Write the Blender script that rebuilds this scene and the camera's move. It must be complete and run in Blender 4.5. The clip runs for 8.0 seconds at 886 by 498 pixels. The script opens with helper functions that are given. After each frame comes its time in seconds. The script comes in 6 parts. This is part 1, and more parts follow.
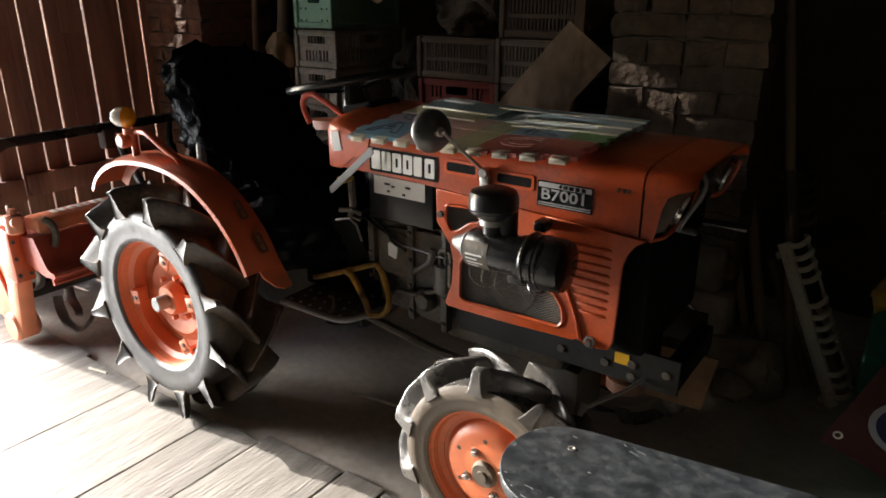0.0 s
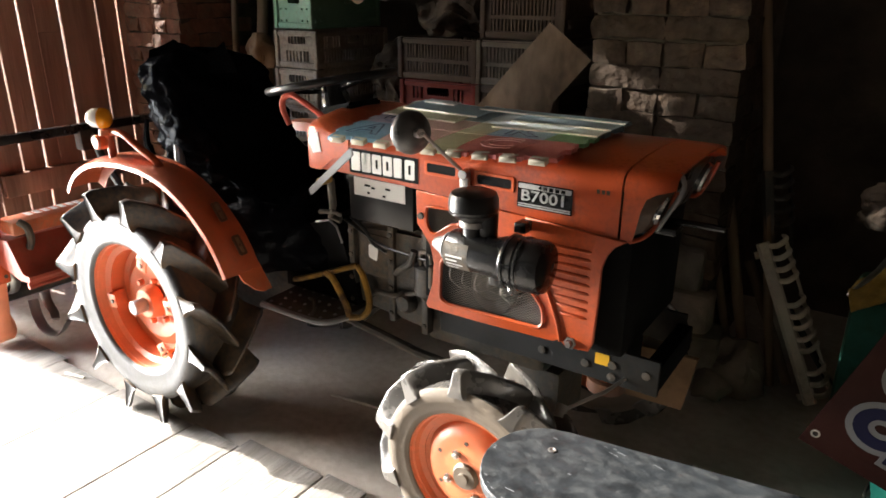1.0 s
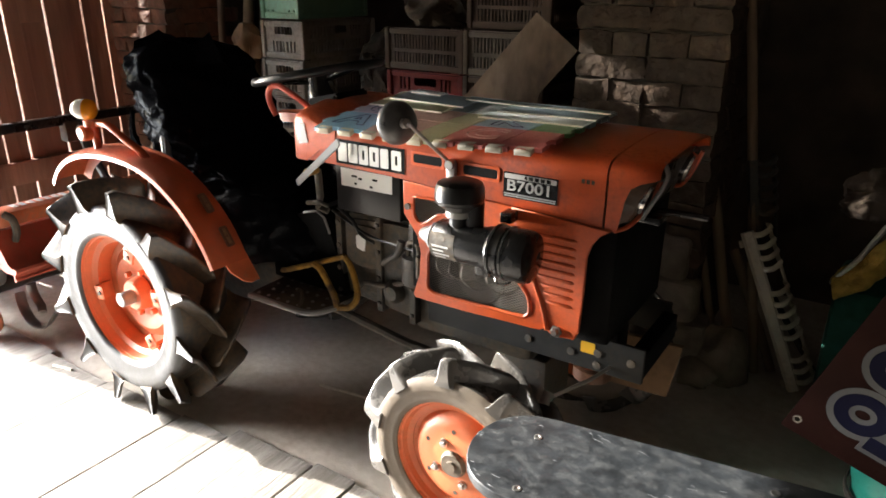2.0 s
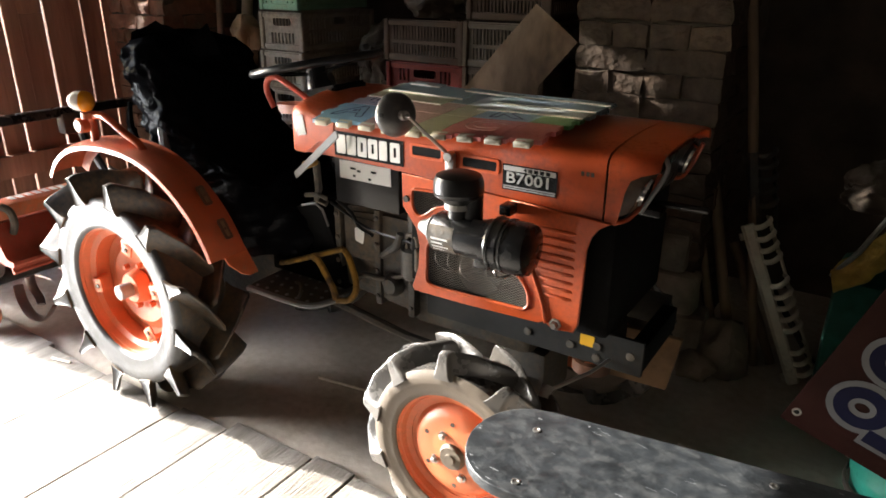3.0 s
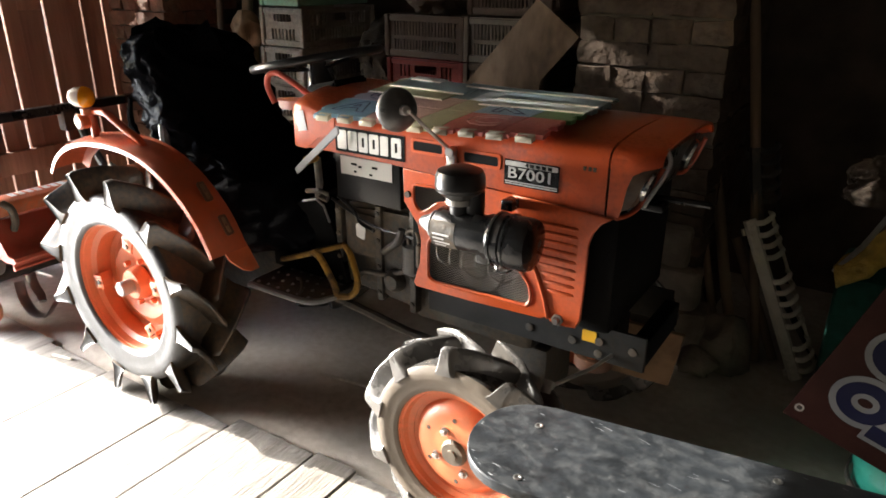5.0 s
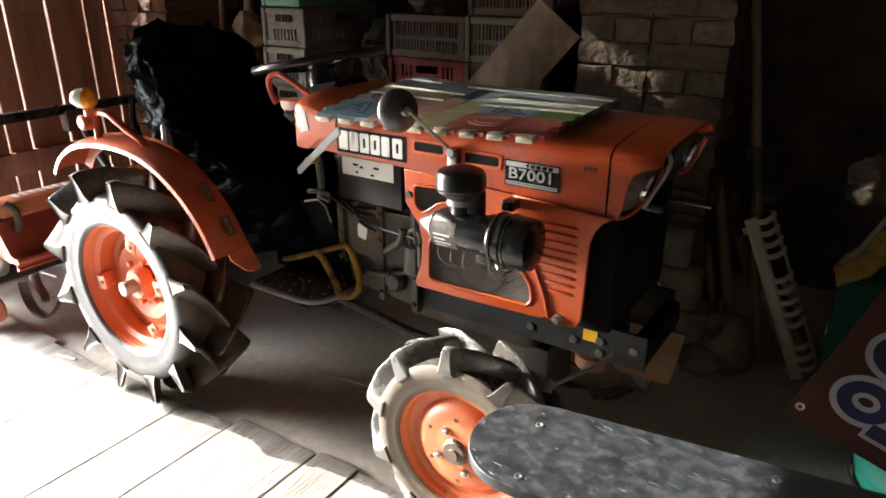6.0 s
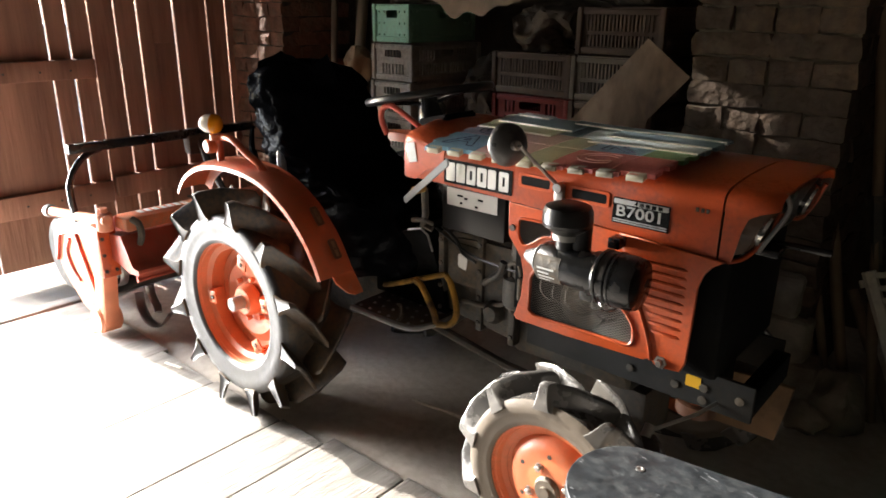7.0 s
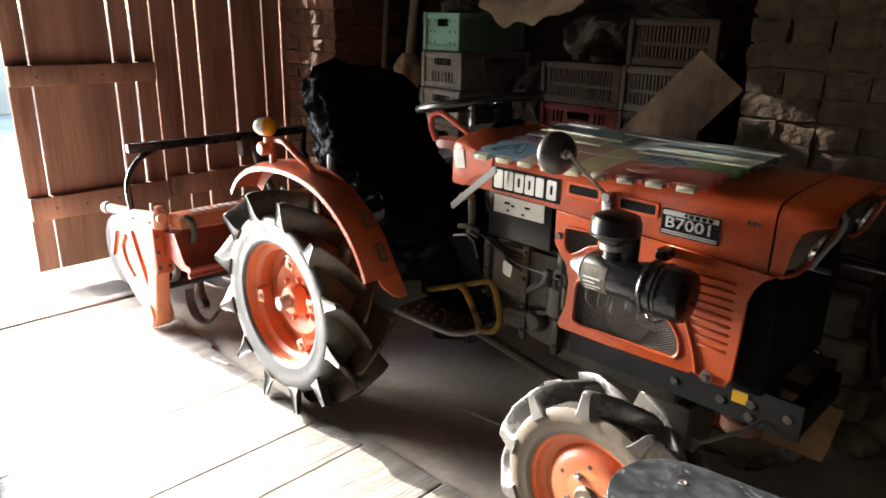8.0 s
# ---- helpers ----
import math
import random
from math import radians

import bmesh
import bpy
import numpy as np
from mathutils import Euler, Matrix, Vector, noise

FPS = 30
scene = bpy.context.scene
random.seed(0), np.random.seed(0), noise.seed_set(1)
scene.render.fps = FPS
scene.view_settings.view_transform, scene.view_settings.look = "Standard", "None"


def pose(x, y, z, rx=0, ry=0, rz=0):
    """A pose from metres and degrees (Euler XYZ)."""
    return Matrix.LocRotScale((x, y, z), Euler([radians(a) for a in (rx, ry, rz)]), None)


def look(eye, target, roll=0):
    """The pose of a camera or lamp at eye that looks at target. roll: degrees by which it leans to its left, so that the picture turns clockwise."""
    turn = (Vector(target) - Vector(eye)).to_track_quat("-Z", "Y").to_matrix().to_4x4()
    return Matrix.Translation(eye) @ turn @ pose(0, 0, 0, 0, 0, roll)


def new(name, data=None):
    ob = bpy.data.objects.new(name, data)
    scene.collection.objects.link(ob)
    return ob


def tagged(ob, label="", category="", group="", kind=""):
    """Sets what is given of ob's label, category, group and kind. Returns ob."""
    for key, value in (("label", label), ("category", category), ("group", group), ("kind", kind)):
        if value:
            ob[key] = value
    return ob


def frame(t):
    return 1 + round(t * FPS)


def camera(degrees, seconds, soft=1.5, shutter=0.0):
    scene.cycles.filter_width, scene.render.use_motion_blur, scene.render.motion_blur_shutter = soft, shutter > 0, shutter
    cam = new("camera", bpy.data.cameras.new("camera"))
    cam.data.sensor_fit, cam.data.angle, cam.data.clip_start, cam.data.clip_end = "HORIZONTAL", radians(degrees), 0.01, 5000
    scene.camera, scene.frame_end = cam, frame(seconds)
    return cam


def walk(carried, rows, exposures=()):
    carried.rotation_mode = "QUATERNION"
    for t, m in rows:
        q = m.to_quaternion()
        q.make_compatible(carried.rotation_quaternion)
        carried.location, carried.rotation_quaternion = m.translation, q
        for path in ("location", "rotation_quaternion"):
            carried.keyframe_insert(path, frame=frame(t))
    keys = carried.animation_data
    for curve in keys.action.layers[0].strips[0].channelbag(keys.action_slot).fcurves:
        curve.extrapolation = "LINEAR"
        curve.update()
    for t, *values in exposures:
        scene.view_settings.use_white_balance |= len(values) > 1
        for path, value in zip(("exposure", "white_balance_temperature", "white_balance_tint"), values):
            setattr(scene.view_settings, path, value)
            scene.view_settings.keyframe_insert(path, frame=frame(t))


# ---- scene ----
cam = camera(64.83, 8.0, soft=1.7)
# seconds, eye, yaw, pitch, roll
PATH = [
    (0.0, 1.986, -1.644, 1.373, 35.57, -20.41, 0.05),
    (0.2, 1.987, -1.642, 1.373, 35.34, -20.27, 0.08),
    (0.5, 1.989, -1.639, 1.373, 34.65, -20.13, 0.31),
    (1.0, 1.989, -1.634, 1.373, 34.13, -20.34, 0.32),
    (1.5, 2.001, -1.641, 1.375, 33.76, -20.75, 0.15),
    (1.7, 2.001, -1.640, 1.375, 33.46, -20.91, 0.25),
    (2.8, 1.999, -1.632, 1.372, 33.14, -21.50, 0.33),
    (3.0, 1.999, -1.631, 1.372, 33.22, -21.69, 0.37),
    (3.5, 1.995, -1.631, 1.369, 33.16, -22.02, 0.42),
    (4.0, 1.993, -1.629, 1.369, 33.22, -22.33, 0.35),
    (4.5, 1.993, -1.628, 1.364, 33.17, -22.17, 0.48),
    (4.7, 1.994, -1.628, 1.365, 33.20, -21.97, 0.37),
    (5.8, 2.000, -1.631, 1.371, 33.38, -21.95, 0.15),
    (6.0, 2.001, -1.631, 1.372, 33.52, -22.03, 0.05),
    (6.2, 1.992, -1.640, 1.372, 35.33, -22.24, 0.05),
    (6.5, 1.979, -1.654, 1.371, 39.06, -22.30, -0.01),
    (6.7, 1.978, -1.662, 1.371, 40.57, -22.23, -0.02),
    (7.0, 1.977, -1.674, 1.372, 40.93, -19.26, 0.60),
    (7.2, 1.979, -1.678, 1.371, 41.29, -18.13, 1.40),
    (7.5, 1.982, -1.683, 1.369, 42.64, -17.93, 1.71),
    (8.0, 1.979, -1.697, 1.370, 44.47, -18.63, 1.26),
]
walk(cam, [(t, pose(x, y, z, 90 + p, 0, yaw) @ pose(0, 0, 0, 0, 0, r)) for t, x, y, z, yaw, p, r in PATH],
     exposures=[(0.0, 2.82), (0.2, 2.86), (0.5, 3.43), (0.7, 3.84), (1.5, 3.91), (3.0, 3.82), (6.0, 3.79), (6.2, 3.86), (6.5, 3.72), (8.0, 3.58)])

# ---- light ----
SUN_AZ, SUN_EL = radians(263.27), radians(22)
world = bpy.data.worlds.new("sky")
scene.world = world
world.use_nodes = True
wn = world.node_tree
sky = wn.nodes.new("ShaderNodeTexSky")
sky.sky_type, sky.sun_disc, sky.sun_elevation, sky.sun_rotation = "NISHITA", False, SUN_EL, SUN_AZ
wn.links.new(sky.outputs[0], wn.nodes["Background"].inputs[0])
wn.nodes["Background"].inputs[1].default_value = 0.15
sun = new("sun", bpy.data.lights.new("sun", "SUN"))
sun.data.energy, sun.data.angle, sun.data.color = 2.0, radians(0.42), (1.0, 0.95, 0.88)
toward = Vector((math.sin(SUN_AZ) * math.cos(SUN_EL), math.cos(SUN_AZ) * math.cos(SUN_EL), math.sin(SUN_EL)))
sun.matrix_basis = look((0, 0, 6), Vector((0, 0, 6)) - toward)

# the light of the low sky and the bright yard in the gate opening
door_sky = new("door_sky", bpy.data.lights.new("door_sky", "AREA"))
door_sky.data.shape, door_sky.data.size, door_sky.data.size_y = "RECTANGLE", 1.2, 0.8
door_sky.data.energy, door_sky.data.color, door_sky.data.spread = 10.5, (1.0, 0.99, 0.98), radians(84)
door_sky.matrix_basis = look((-2.05, -1.335, 0.46), (0, -1.335, 0.10))

# ---- materials ----


def mat(name, base, rough=0.6, metal=0.0, var=0.25, scale=5.0, bump=0.15, bscale=60.0, dirt=None, dirt_low=0.5, dirt_high=0.75,
        stretch=(1, 1, 1), coat=0.0, rnd=0.0, island=0.0, dscale=3.0, spec=0.5, rvar=0.15, emit=0.0, alpha=1.0):
    m = bpy.data.materials.new(name)
    m.use_nodes = True
    nt = m.node_tree
    n, l = nt.nodes, nt.links
    b = n["Principled BSDF"]
    tc, mp = n.new("ShaderNodeTexCoord"), n.new("ShaderNodeMapping")
    mp.inputs["Scale"].default_value = stretch
    l.new(tc.outputs["Object"], mp.inputs[0])
    last = mp.outputs[0]
    seed = None
    if rnd or island:
        if rnd:
            seed = n.new("ShaderNodeObjectInfo").outputs["Random"]
        else:
            seed = n.new("ShaderNodeNewGeometry").outputs["Random Per Island"]
        mul, add = n.new("ShaderNodeMath"), n.new("ShaderNodeVectorMath")
        mul.operation, mul.inputs[1].default_value = "MULTIPLY", 37.0
        l.new(seed, mul.inputs[0])
        l.new(last, add.inputs[0])
        l.new(mul.outputs[0], add.inputs[1])
        last = add.outputs[0]
    n1, n2, n3 = (n.new("ShaderNodeTexNoise") for _ in range(3))
    for node, s, d in ((n1, scale, 6), (n2, bscale, 4), (n3, dscale, 8)):
        node.inputs["Scale"].default_value, node.inputs["Detail"].default_value = s, d
        l.new(last, node.inputs["Vector"])
    mix = n.new("ShaderNodeMix")
    mix.data_type = "RGBA"
    mix.inputs[6].default_value = (*[c * (1 - var) for c in base], 1)
    mix.inputs[7].default_value = (*[min(c * (1 + var), 1) for c in base], 1)
    ramp = n.new("ShaderNodeMapRange")
    ramp.inputs[1].default_value, ramp.inputs[2].default_value = 0.3, 0.7
    l.new(n1.outputs[0], ramp.inputs[0])
    l.new(ramp.outputs[0], mix.inputs[0])
    col = mix.outputs[2]
    if seed is not None:
        hsv, mr = n.new("ShaderNodeHueSaturation"), n.new("ShaderNodeMapRange")
        k = rnd or island
        mr.inputs[3].default_value, mr.inputs[4].default_value = 1 - k, 1 + k
        l.new(seed, mr.inputs[0])
        l.new(mr.outputs[0], hsv.inputs["Value"])
        l.new(col, hsv.inputs["Color"])
        col = hsv.outputs[0]
    rr = n.new("ShaderNodeMapRange")
    rr.inputs[3].default_value, rr.inputs[4].default_value = max(rough - rvar, 0.02), min(rough + rvar, 1)
    l.new(n3.outputs[0], rr.inputs[0])
    rough_out = rr.outputs[0]
    if dirt:
        dm, dr = n.new("ShaderNodeMix"), n.new("ShaderNodeMapRange")
        dm.data_type = "RGBA"
        dm.inputs[7].default_value = (*dirt, 1)
        dr.inputs[1].default_value, dr.inputs[2].default_value = dirt_low, dirt_high
        fine = n.new("ShaderNodeMix")
        fine.inputs[0].default_value = 0.35
        l.new(n3.outputs[0], fine.inputs[2])
        l.new(n2.outputs[0], fine.inputs[3])
        l.new(fine.outputs[0], dr.inputs[0])
        l.new(dr.outputs[0], dm.inputs[0])
        l.new(col, dm.inputs[6])
        col = dm.outputs[2]
        radd = n.new("ShaderNodeMath")
        radd.operation, radd.use_clamp = "MULTIPLY_ADD", True
        radd.inputs[1].default_value = 0.4
        l.new(dr.outputs[0], radd.inputs[0])
        l.new(rough_out, radd.inputs[2])
        rough_out = radd.outputs[0]
    l.new(col, b.inputs["Base Color"])
    l.new(rough_out, b.inputs["Roughness"])
    b.inputs["Metallic"].default_value = metal
    b.inputs["Specular IOR Level"].default_value = spec
    b.inputs["Coat Weight"].default_value = coat
    b.inputs["Coat Roughness"].default_value = 0.12
    if bump:
        bp = n.new("ShaderNodeBump")
        bp.inputs["Strength"].default_value, bp.inputs["Distance"].default_value = bump, 0.01
        l.new(n2.outputs[0], bp.inputs["Height"])
        l.new(bp.outputs[0], b.inputs["Normal"])
    if emit:
        l.new(col, b.inputs["Emission Color"])
        b.inputs["Emission Strength"].default_value = emit
    return m


DUST = (0.30, 0.25, 0.19)
BURNT = mat("dark_burnt_orange", (0.10, 0.035, 0.014), 0.5, var=0.3, scale=12, bump=0.05, dirt=(0.17, 0.075, 0.035), dirt_low=0.45, dirt_high=0.7, dscale=14)
ORANGE = mat("orange_paint", (0.52, 0.077, 0.013), 0.38, var=0.2, scale=4, bump=0.04, bscale=90, dirt=(0.20, 0.052, 0.020), dirt_low=0.48, dirt_high=0.82, dscale=5, coat=0.3)
ORANGE_OLD = mat("faded_orange_paint", (0.62, 0.14, 0.045), 0.5, var=0.25, scale=8, bump=0.08, dirt=(0.34, 0.21, 0.13), dirt_low=0.45, dirt_high=0.7)
# tiller orange lightened: the glare from the gate is put in the colour
GLARE_ORANGE = mat("glare_lightened_orange", (0.78, 0.27, 0.14), 0.5, var=0.2, scale=6, bump=0.08, dirt=(0.64, 0.40, 0.28), dirt_low=0.45, dirt_high=0.72)
SHELL = mat("dull_grey_shell", (0.11, 0.11, 0.11), 0.3, metal=0.4, var=0.2, scale=14, bump=0.05, dirt=(0.2, 0.19, 0.17), dirt_low=0.5, dirt_high=0.8, dscale=12)
RED_OLD = mat("dull_red_paint", (0.42, 0.065, 0.035), 0.36, var=0.3, scale=7, bump=0.08, dirt=(0.27, 0.10, 0.06), dirt_low=0.50, dirt_high=0.78)
RUBBER = mat("tread_rubber", (0.014, 0.0135, 0.013), 0.30, var=0.3, scale=10, bump=0.12, bscale=60, dirt=(0.115, 0.072, 0.034), dirt_low=0.44, dirt_high=0.66, dscale=4.5, spec=0.6)
SIDEWALL = mat("worn_grey_sidewall", (0.034, 0.036, 0.039), 0.36, var=0.45, scale=9, bump=0.15, bscale=45, dirt=(0.074, 0.069, 0.061), dirt_low=0.42, dirt_high=0.72, dscale=6, spec=0.6)
# lighter copy of the tread rubber: dust, and sun put in the colour
FRONT_RUBBER = mat("front_rubber", (0.058, 0.055, 0.051), 0.20, var=0.2, scale=10, bump=0.05, bscale=60, dirt=(0.075, 0.062, 0.047), dirt_low=0.50, dirt_high=0.72, dscale=6, spec=0.8, rvar=0.06)
FENDER_ORANGE = mat("dusty_fender_orange", (0.55, 0.090, 0.021), 0.38, var=0.15, scale=4, bump=0.05, dirt=(0.40, 0.11, 0.045), dirt_low=0.45, dirt_high=0.78, dscale=5, coat=0.35)
FRONT_SIDE = mat("dusty_brown_sidewall", (0.088, 0.067, 0.046), 0.5, var=0.3, scale=9, bump=0.15, bscale=50, dirt=(0.125, 0.10, 0.072), dirt_low=0.42, dirt_high=0.72, dscale=6)
WHEEL_ORANGE = mat("dusty_wheel_orange", (0.63, 0.150, 0.052), 0.42, var=0.18, scale=6, bump=0.04, dirt=(0.44, 0.17, 0.08), dirt_low=0.45, dirt_high=0.78)
GLOSS_BLACK = mat("gloss_black_enamel", (0.009, 0.009, 0.0095), 0.25, var=0.3, scale=12, bump=0.07, bscale=28, rvar=0.14, dirt=(0.026, 0.022, 0.018), dirt_low=0.52, dirt_high=0.8, dscale=11)
HOOD_ORANGE = mat("stained_orange_paint", (0.42, 0.060, 0.010), 0.36, var=0.25, scale=3, bump=0.04, bscale=90, dirt=(0.12, 0.026, 0.011), dirt_low=0.49, dirt_high=0.72, dscale=4.5, coat=0.2)
RED_BRICK = mat("red_brown_brick", (0.19, 0.085, 0.052), 0.85, var=0.4, scale=14, bump=0.8, bscale=40, rnd=0.28, dirt=(0.17, 0.12, 0.085), dirt_low=0.45, dirt_high=0.7, dscale=9)
CLEAR_LENS = mat("cloudy_lamp_lens", (0.07, 0.045, 0.03), 0.12, metal=0.0, var=0.6, scale=22, bump=0.3, bscale=30)
BLACK = mat("black_enamel", (0.014, 0.014, 0.014), 0.24, var=0.3, bump=0.04, dirt=(0.09, 0.08, 0.065), dirt_low=0.55, dirt_high=0.85)
BLACK_PLASTIC = mat("black_plastic", (0.009, 0.009, 0.009), 0.33, var=0.3, bump=0.03)
RADIATOR = mat("matt_black", (0.006, 0.006, 0.006), 0.8, var=0.3, bump=0.2, spec=0.1)
BAG = bpy.data.materials.new("black_bag_film")
BAG.use_nodes = True
bn, bl = BAG.node_tree.nodes, BAG.node_tree.links
bn.remove(bn["Principled BSDF"])
film, shine, both, folds, lift = (bn.new("ShaderNode" + k) for k in ("BsdfDiffuse", "BsdfGlossy", "MixShader", "TexNoise", "Bump"))
film.inputs["Color"].default_value, shine.inputs["Color"].default_value, shine.inputs["Roughness"].default_value = (0.004, 0.004, 0.005, 1), (0.8, 0.85, 0.9, 1), 0.18
both.inputs[0].default_value = 0.005
folds.inputs["Scale"].default_value, folds.inputs["Detail"].default_value = 28, 4
lift.inputs["Strength"].default_value, lift.inputs["Distance"].default_value = 0.5, 0.01
bl.new(folds.outputs[0], lift.inputs["Height"])
for node in (film, shine):
    bl.new(lift.outputs[0], node.inputs["Normal"])
bl.new(film.outputs[0], both.inputs[1])
bl.new(shine.outputs[0], both.inputs[2])
bl.new(both.outputs[0], bn["Material Output"].inputs[0])
IRON = mat("greasy_iron", (0.055, 0.052, 0.047), 0.55, metal=0.3, var=0.4, scale=9, bump=0.25, dirt=(0.17, 0.13, 0.09), dirt_low=0.42, dirt_high=0.7)
CAST = mat("grimy_cast_iron", (0.036, 0.034, 0.029), 0.5, metal=0.1, var=0.5, scale=8, bump=0.35, dirt=(0.135, 0.098, 0.060), dirt_low=0.46, dirt_high=0.70, dscale=5)
STEEL = mat("worn_steel", (0.42, 0.41, 0.39), 0.35, metal=0.9, var=0.2, bump=0.08, dirt=(0.25, 0.2, 0.15), dirt_low=0.5, dirt_high=0.8)
GREY_PAINT = mat("grey_paint", (0.22, 0.22, 0.22), 0.45, var=0.12, bump=0.05, dirt=DUST, dirt_low=0.55, dirt_high=0.85)
RAIL = mat("flat_dark_grey_paint", (0.026, 0.027, 0.027), 0.75, var=0.35, scale=8, bump=0.1, dirt=(0.05, 0.043, 0.034), dirt_low=0.48, dirt_high=0.75, spec=0.15)
CHROME = mat("chrome", (0.75, 0.75, 0.75), 0.12, metal=1.0, var=0.05, bump=0.0, rvar=0.05)
YELLOW = mat("worn_yellow_paint", (0.44, 0.24, 0.035), 0.5, var=0.35, scale=12, bump=0.15, dirt=(0.10, 0.065, 0.035), dirt_low=0.44, dirt_high=0.62, dscale=14)
WHITE = mat("dirty_white_print", (0.72, 0.71, 0.68), 0.5, var=0.1, bump=0.02, dirt=(0.45, 0.4, 0.33), dirt_low=0.55, dirt_high=0.9)
STICKER = mat("silver_sticker", (0.55, 0.55, 0.54), 0.35, metal=0.2, var=0.15, bump=0.02, dirt=(0.3, 0.26, 0.2), dirt_low=0.55, dirt_high=0.9)
YSTICK = mat("yellow_sticker", (0.75, 0.42, 0.02), 0.5, var=0.2, bump=0.02)
GATE_WOOD = mat("red_brown_boards", (0.31, 0.155, 0.102), 0.72, var=0.35, scale=2.2, bump=0.30, bscale=12, stretch=(4, 4, 0.35), rnd=0.16, dirt=(0.17, 0.085, 0.058), dirt_low=0.50, dirt_high=0.74, dscale=1.6)
FLOOR_WOOD = mat("worn_floor_planks", (0.30, 0.275, 0.245), 0.5, var=0.3, scale=5, bump=0.35, bscale=25, stretch=(5, 0.5, 1), rnd=0.16, dirt=(0.17, 0.145, 0.115), dirt_low=0.5, dirt_high=0.78)
CONCRETE = mat("dusty_concrete", (0.64, 0.58, 0.505), 0.36, var=0.22, scale=2.2, bump=0.2, bscale=30, dirt=(0.42, 0.345, 0.265), dirt_low=0.42, dirt_high=0.72, dscale=2.4, rvar=0.2)
OLD_WOOD = mat("grey_brown_wood", (0.17, 0.115, 0.07), 0.75, var=0.35, scale=6, bump=0.4, bscale=30, stretch=(1, 1, 0.15), rnd=0.2)
DARK_WOOD = mat("grey_roof_boards", (0.085, 0.07, 0.057), 0.8, var=0.4, bump=0.4, bscale=25, stretch=(4, 0.4, 1))
BOARD_BLACK = mat("scratched_black_board", (0.021, 0.024, 0.027), 0.42, var=0.45, scale=34, bump=0.14, bscale=120, stretch=(0.75, 1, 1), dirt=(0.047, 0.051, 0.053), dirt_low=0.47, dirt_high=0.74, dscale=40, spec=0.4)
BRICK = mat("old_brick", (0.064, 0.042, 0.028), 0.92, var=0.4, scale=22, bump=1.0, bscale=30, rnd=0.32, dirt=(0.092, 0.073, 0.055), dirt_low=0.48, dirt_high=0.78, dscale=17, spec=0.2)
MORTAR = mat("crumbling_mortar", (0.075, 0.062, 0.048), 0.95, var=0.3, scale=20, bump=0.9, bscale=45, spec=0.2)
WHITEWASH = mat("old_grey_plaster", (0.11, 0.095, 0.08), 0.9, var=0.3, scale=3, bump=0.6, bscale=18, dirt=(0.07, 0.058, 0.047), dirt_low=0.5, dirt_high=0.8)
PLASTER = mat("dark_wall", (0.085, 0.066, 0.052), 0.95, var=0.5, scale=4, bump=0.8, bscale=18, spec=0.2)
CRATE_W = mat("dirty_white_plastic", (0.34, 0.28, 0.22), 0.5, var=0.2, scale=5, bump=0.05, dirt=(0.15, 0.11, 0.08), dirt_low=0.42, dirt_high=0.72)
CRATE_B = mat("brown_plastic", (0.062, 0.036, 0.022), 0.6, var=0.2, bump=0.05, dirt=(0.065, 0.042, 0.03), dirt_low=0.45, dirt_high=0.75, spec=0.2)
CRATE_R = mat("red_plastic", (0.115, 0.010, 0.006), 0.55, var=0.2, bump=0.05, dirt=(0.05, 0.014, 0.010), dirt_low=0.46, dirt_high=0.76, spec=0.15)
CRATE_G = mat("pale_green_plastic", (0.22, 0.42, 0.27), 0.45, var=0.15, bump=0.05, dirt=(0.2, 0.22, 0.16), dirt_low=0.5, dirt_high=0.8)
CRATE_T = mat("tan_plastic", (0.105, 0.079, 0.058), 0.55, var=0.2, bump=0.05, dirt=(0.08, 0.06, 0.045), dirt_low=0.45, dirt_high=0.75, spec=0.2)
# teal plastic darkened: the corner's shade is put in this colour
SHADED_TEAL = mat("shaded_teal_plastic", (0.010, 0.085, 0.062), 0.6, var=0.35, scale=6, bump=0.3, bscale=30, dirt=(0.012, 0.045, 0.034), dirt_low=0.45, dirt_high=0.7, spec=0.25)
TEAL = mat("teal_plastic", (0.03, 0.33, 0.24), 0.45, var=0.2, scale=7, bump=0.06, dirt=(0.02, 0.14, 0.10), dirt_low=0.5, dirt_high=0.75)
CARDBOARD = mat("cardboard", (0.155, 0.094, 0.052), 0.7, var=0.35, scale=6, bump=0.3, bscale=16, stretch=(1, 1, 0.5), dirt=(0.062, 0.037, 0.022), dirt_low=0.43, dirt_high=0.66, dscale=4)
RUST_PLATE = mat("rusty_brown_plate", (0.22, 0.13, 0.065), 0.75, var=0.25, scale=8, bump=0.15, dirt=(0.12, 0.08, 0.05), dirt_low=0.45, dirt_high=0.75)
SACK = mat("grey_sackcloth", (0.060, 0.044, 0.032), 0.95, var=0.4, scale=8, bump=0.6, bscale=50, spec=0.2)
SACK_PALE = mat("pale_sackcloth", (0.26, 0.175, 0.110), 0.9, var=0.25, scale=8, bump=0.4, bscale=60)
RACK = mat("cream_plastic", (0.66, 0.60, 0.49), 0.4, var=0.2, bump=0.04, dirt=(0.3, 0.24, 0.16), dirt_low=0.5, dirt_high=0.8)
SIGN = mat("maroon_vinyl", (0.040, 0.0135, 0.0110), 0.6, var=0.3, scale=6, bump=0.06, dirt=(0.055, 0.027, 0.021), dirt_low=0.48, dirt_high=0.75, spec=0.12)
NAVY = mat("navy_print", (0.016, 0.018, 0.05), 0.6, var=0.2, bump=0.02, spec=0.1)
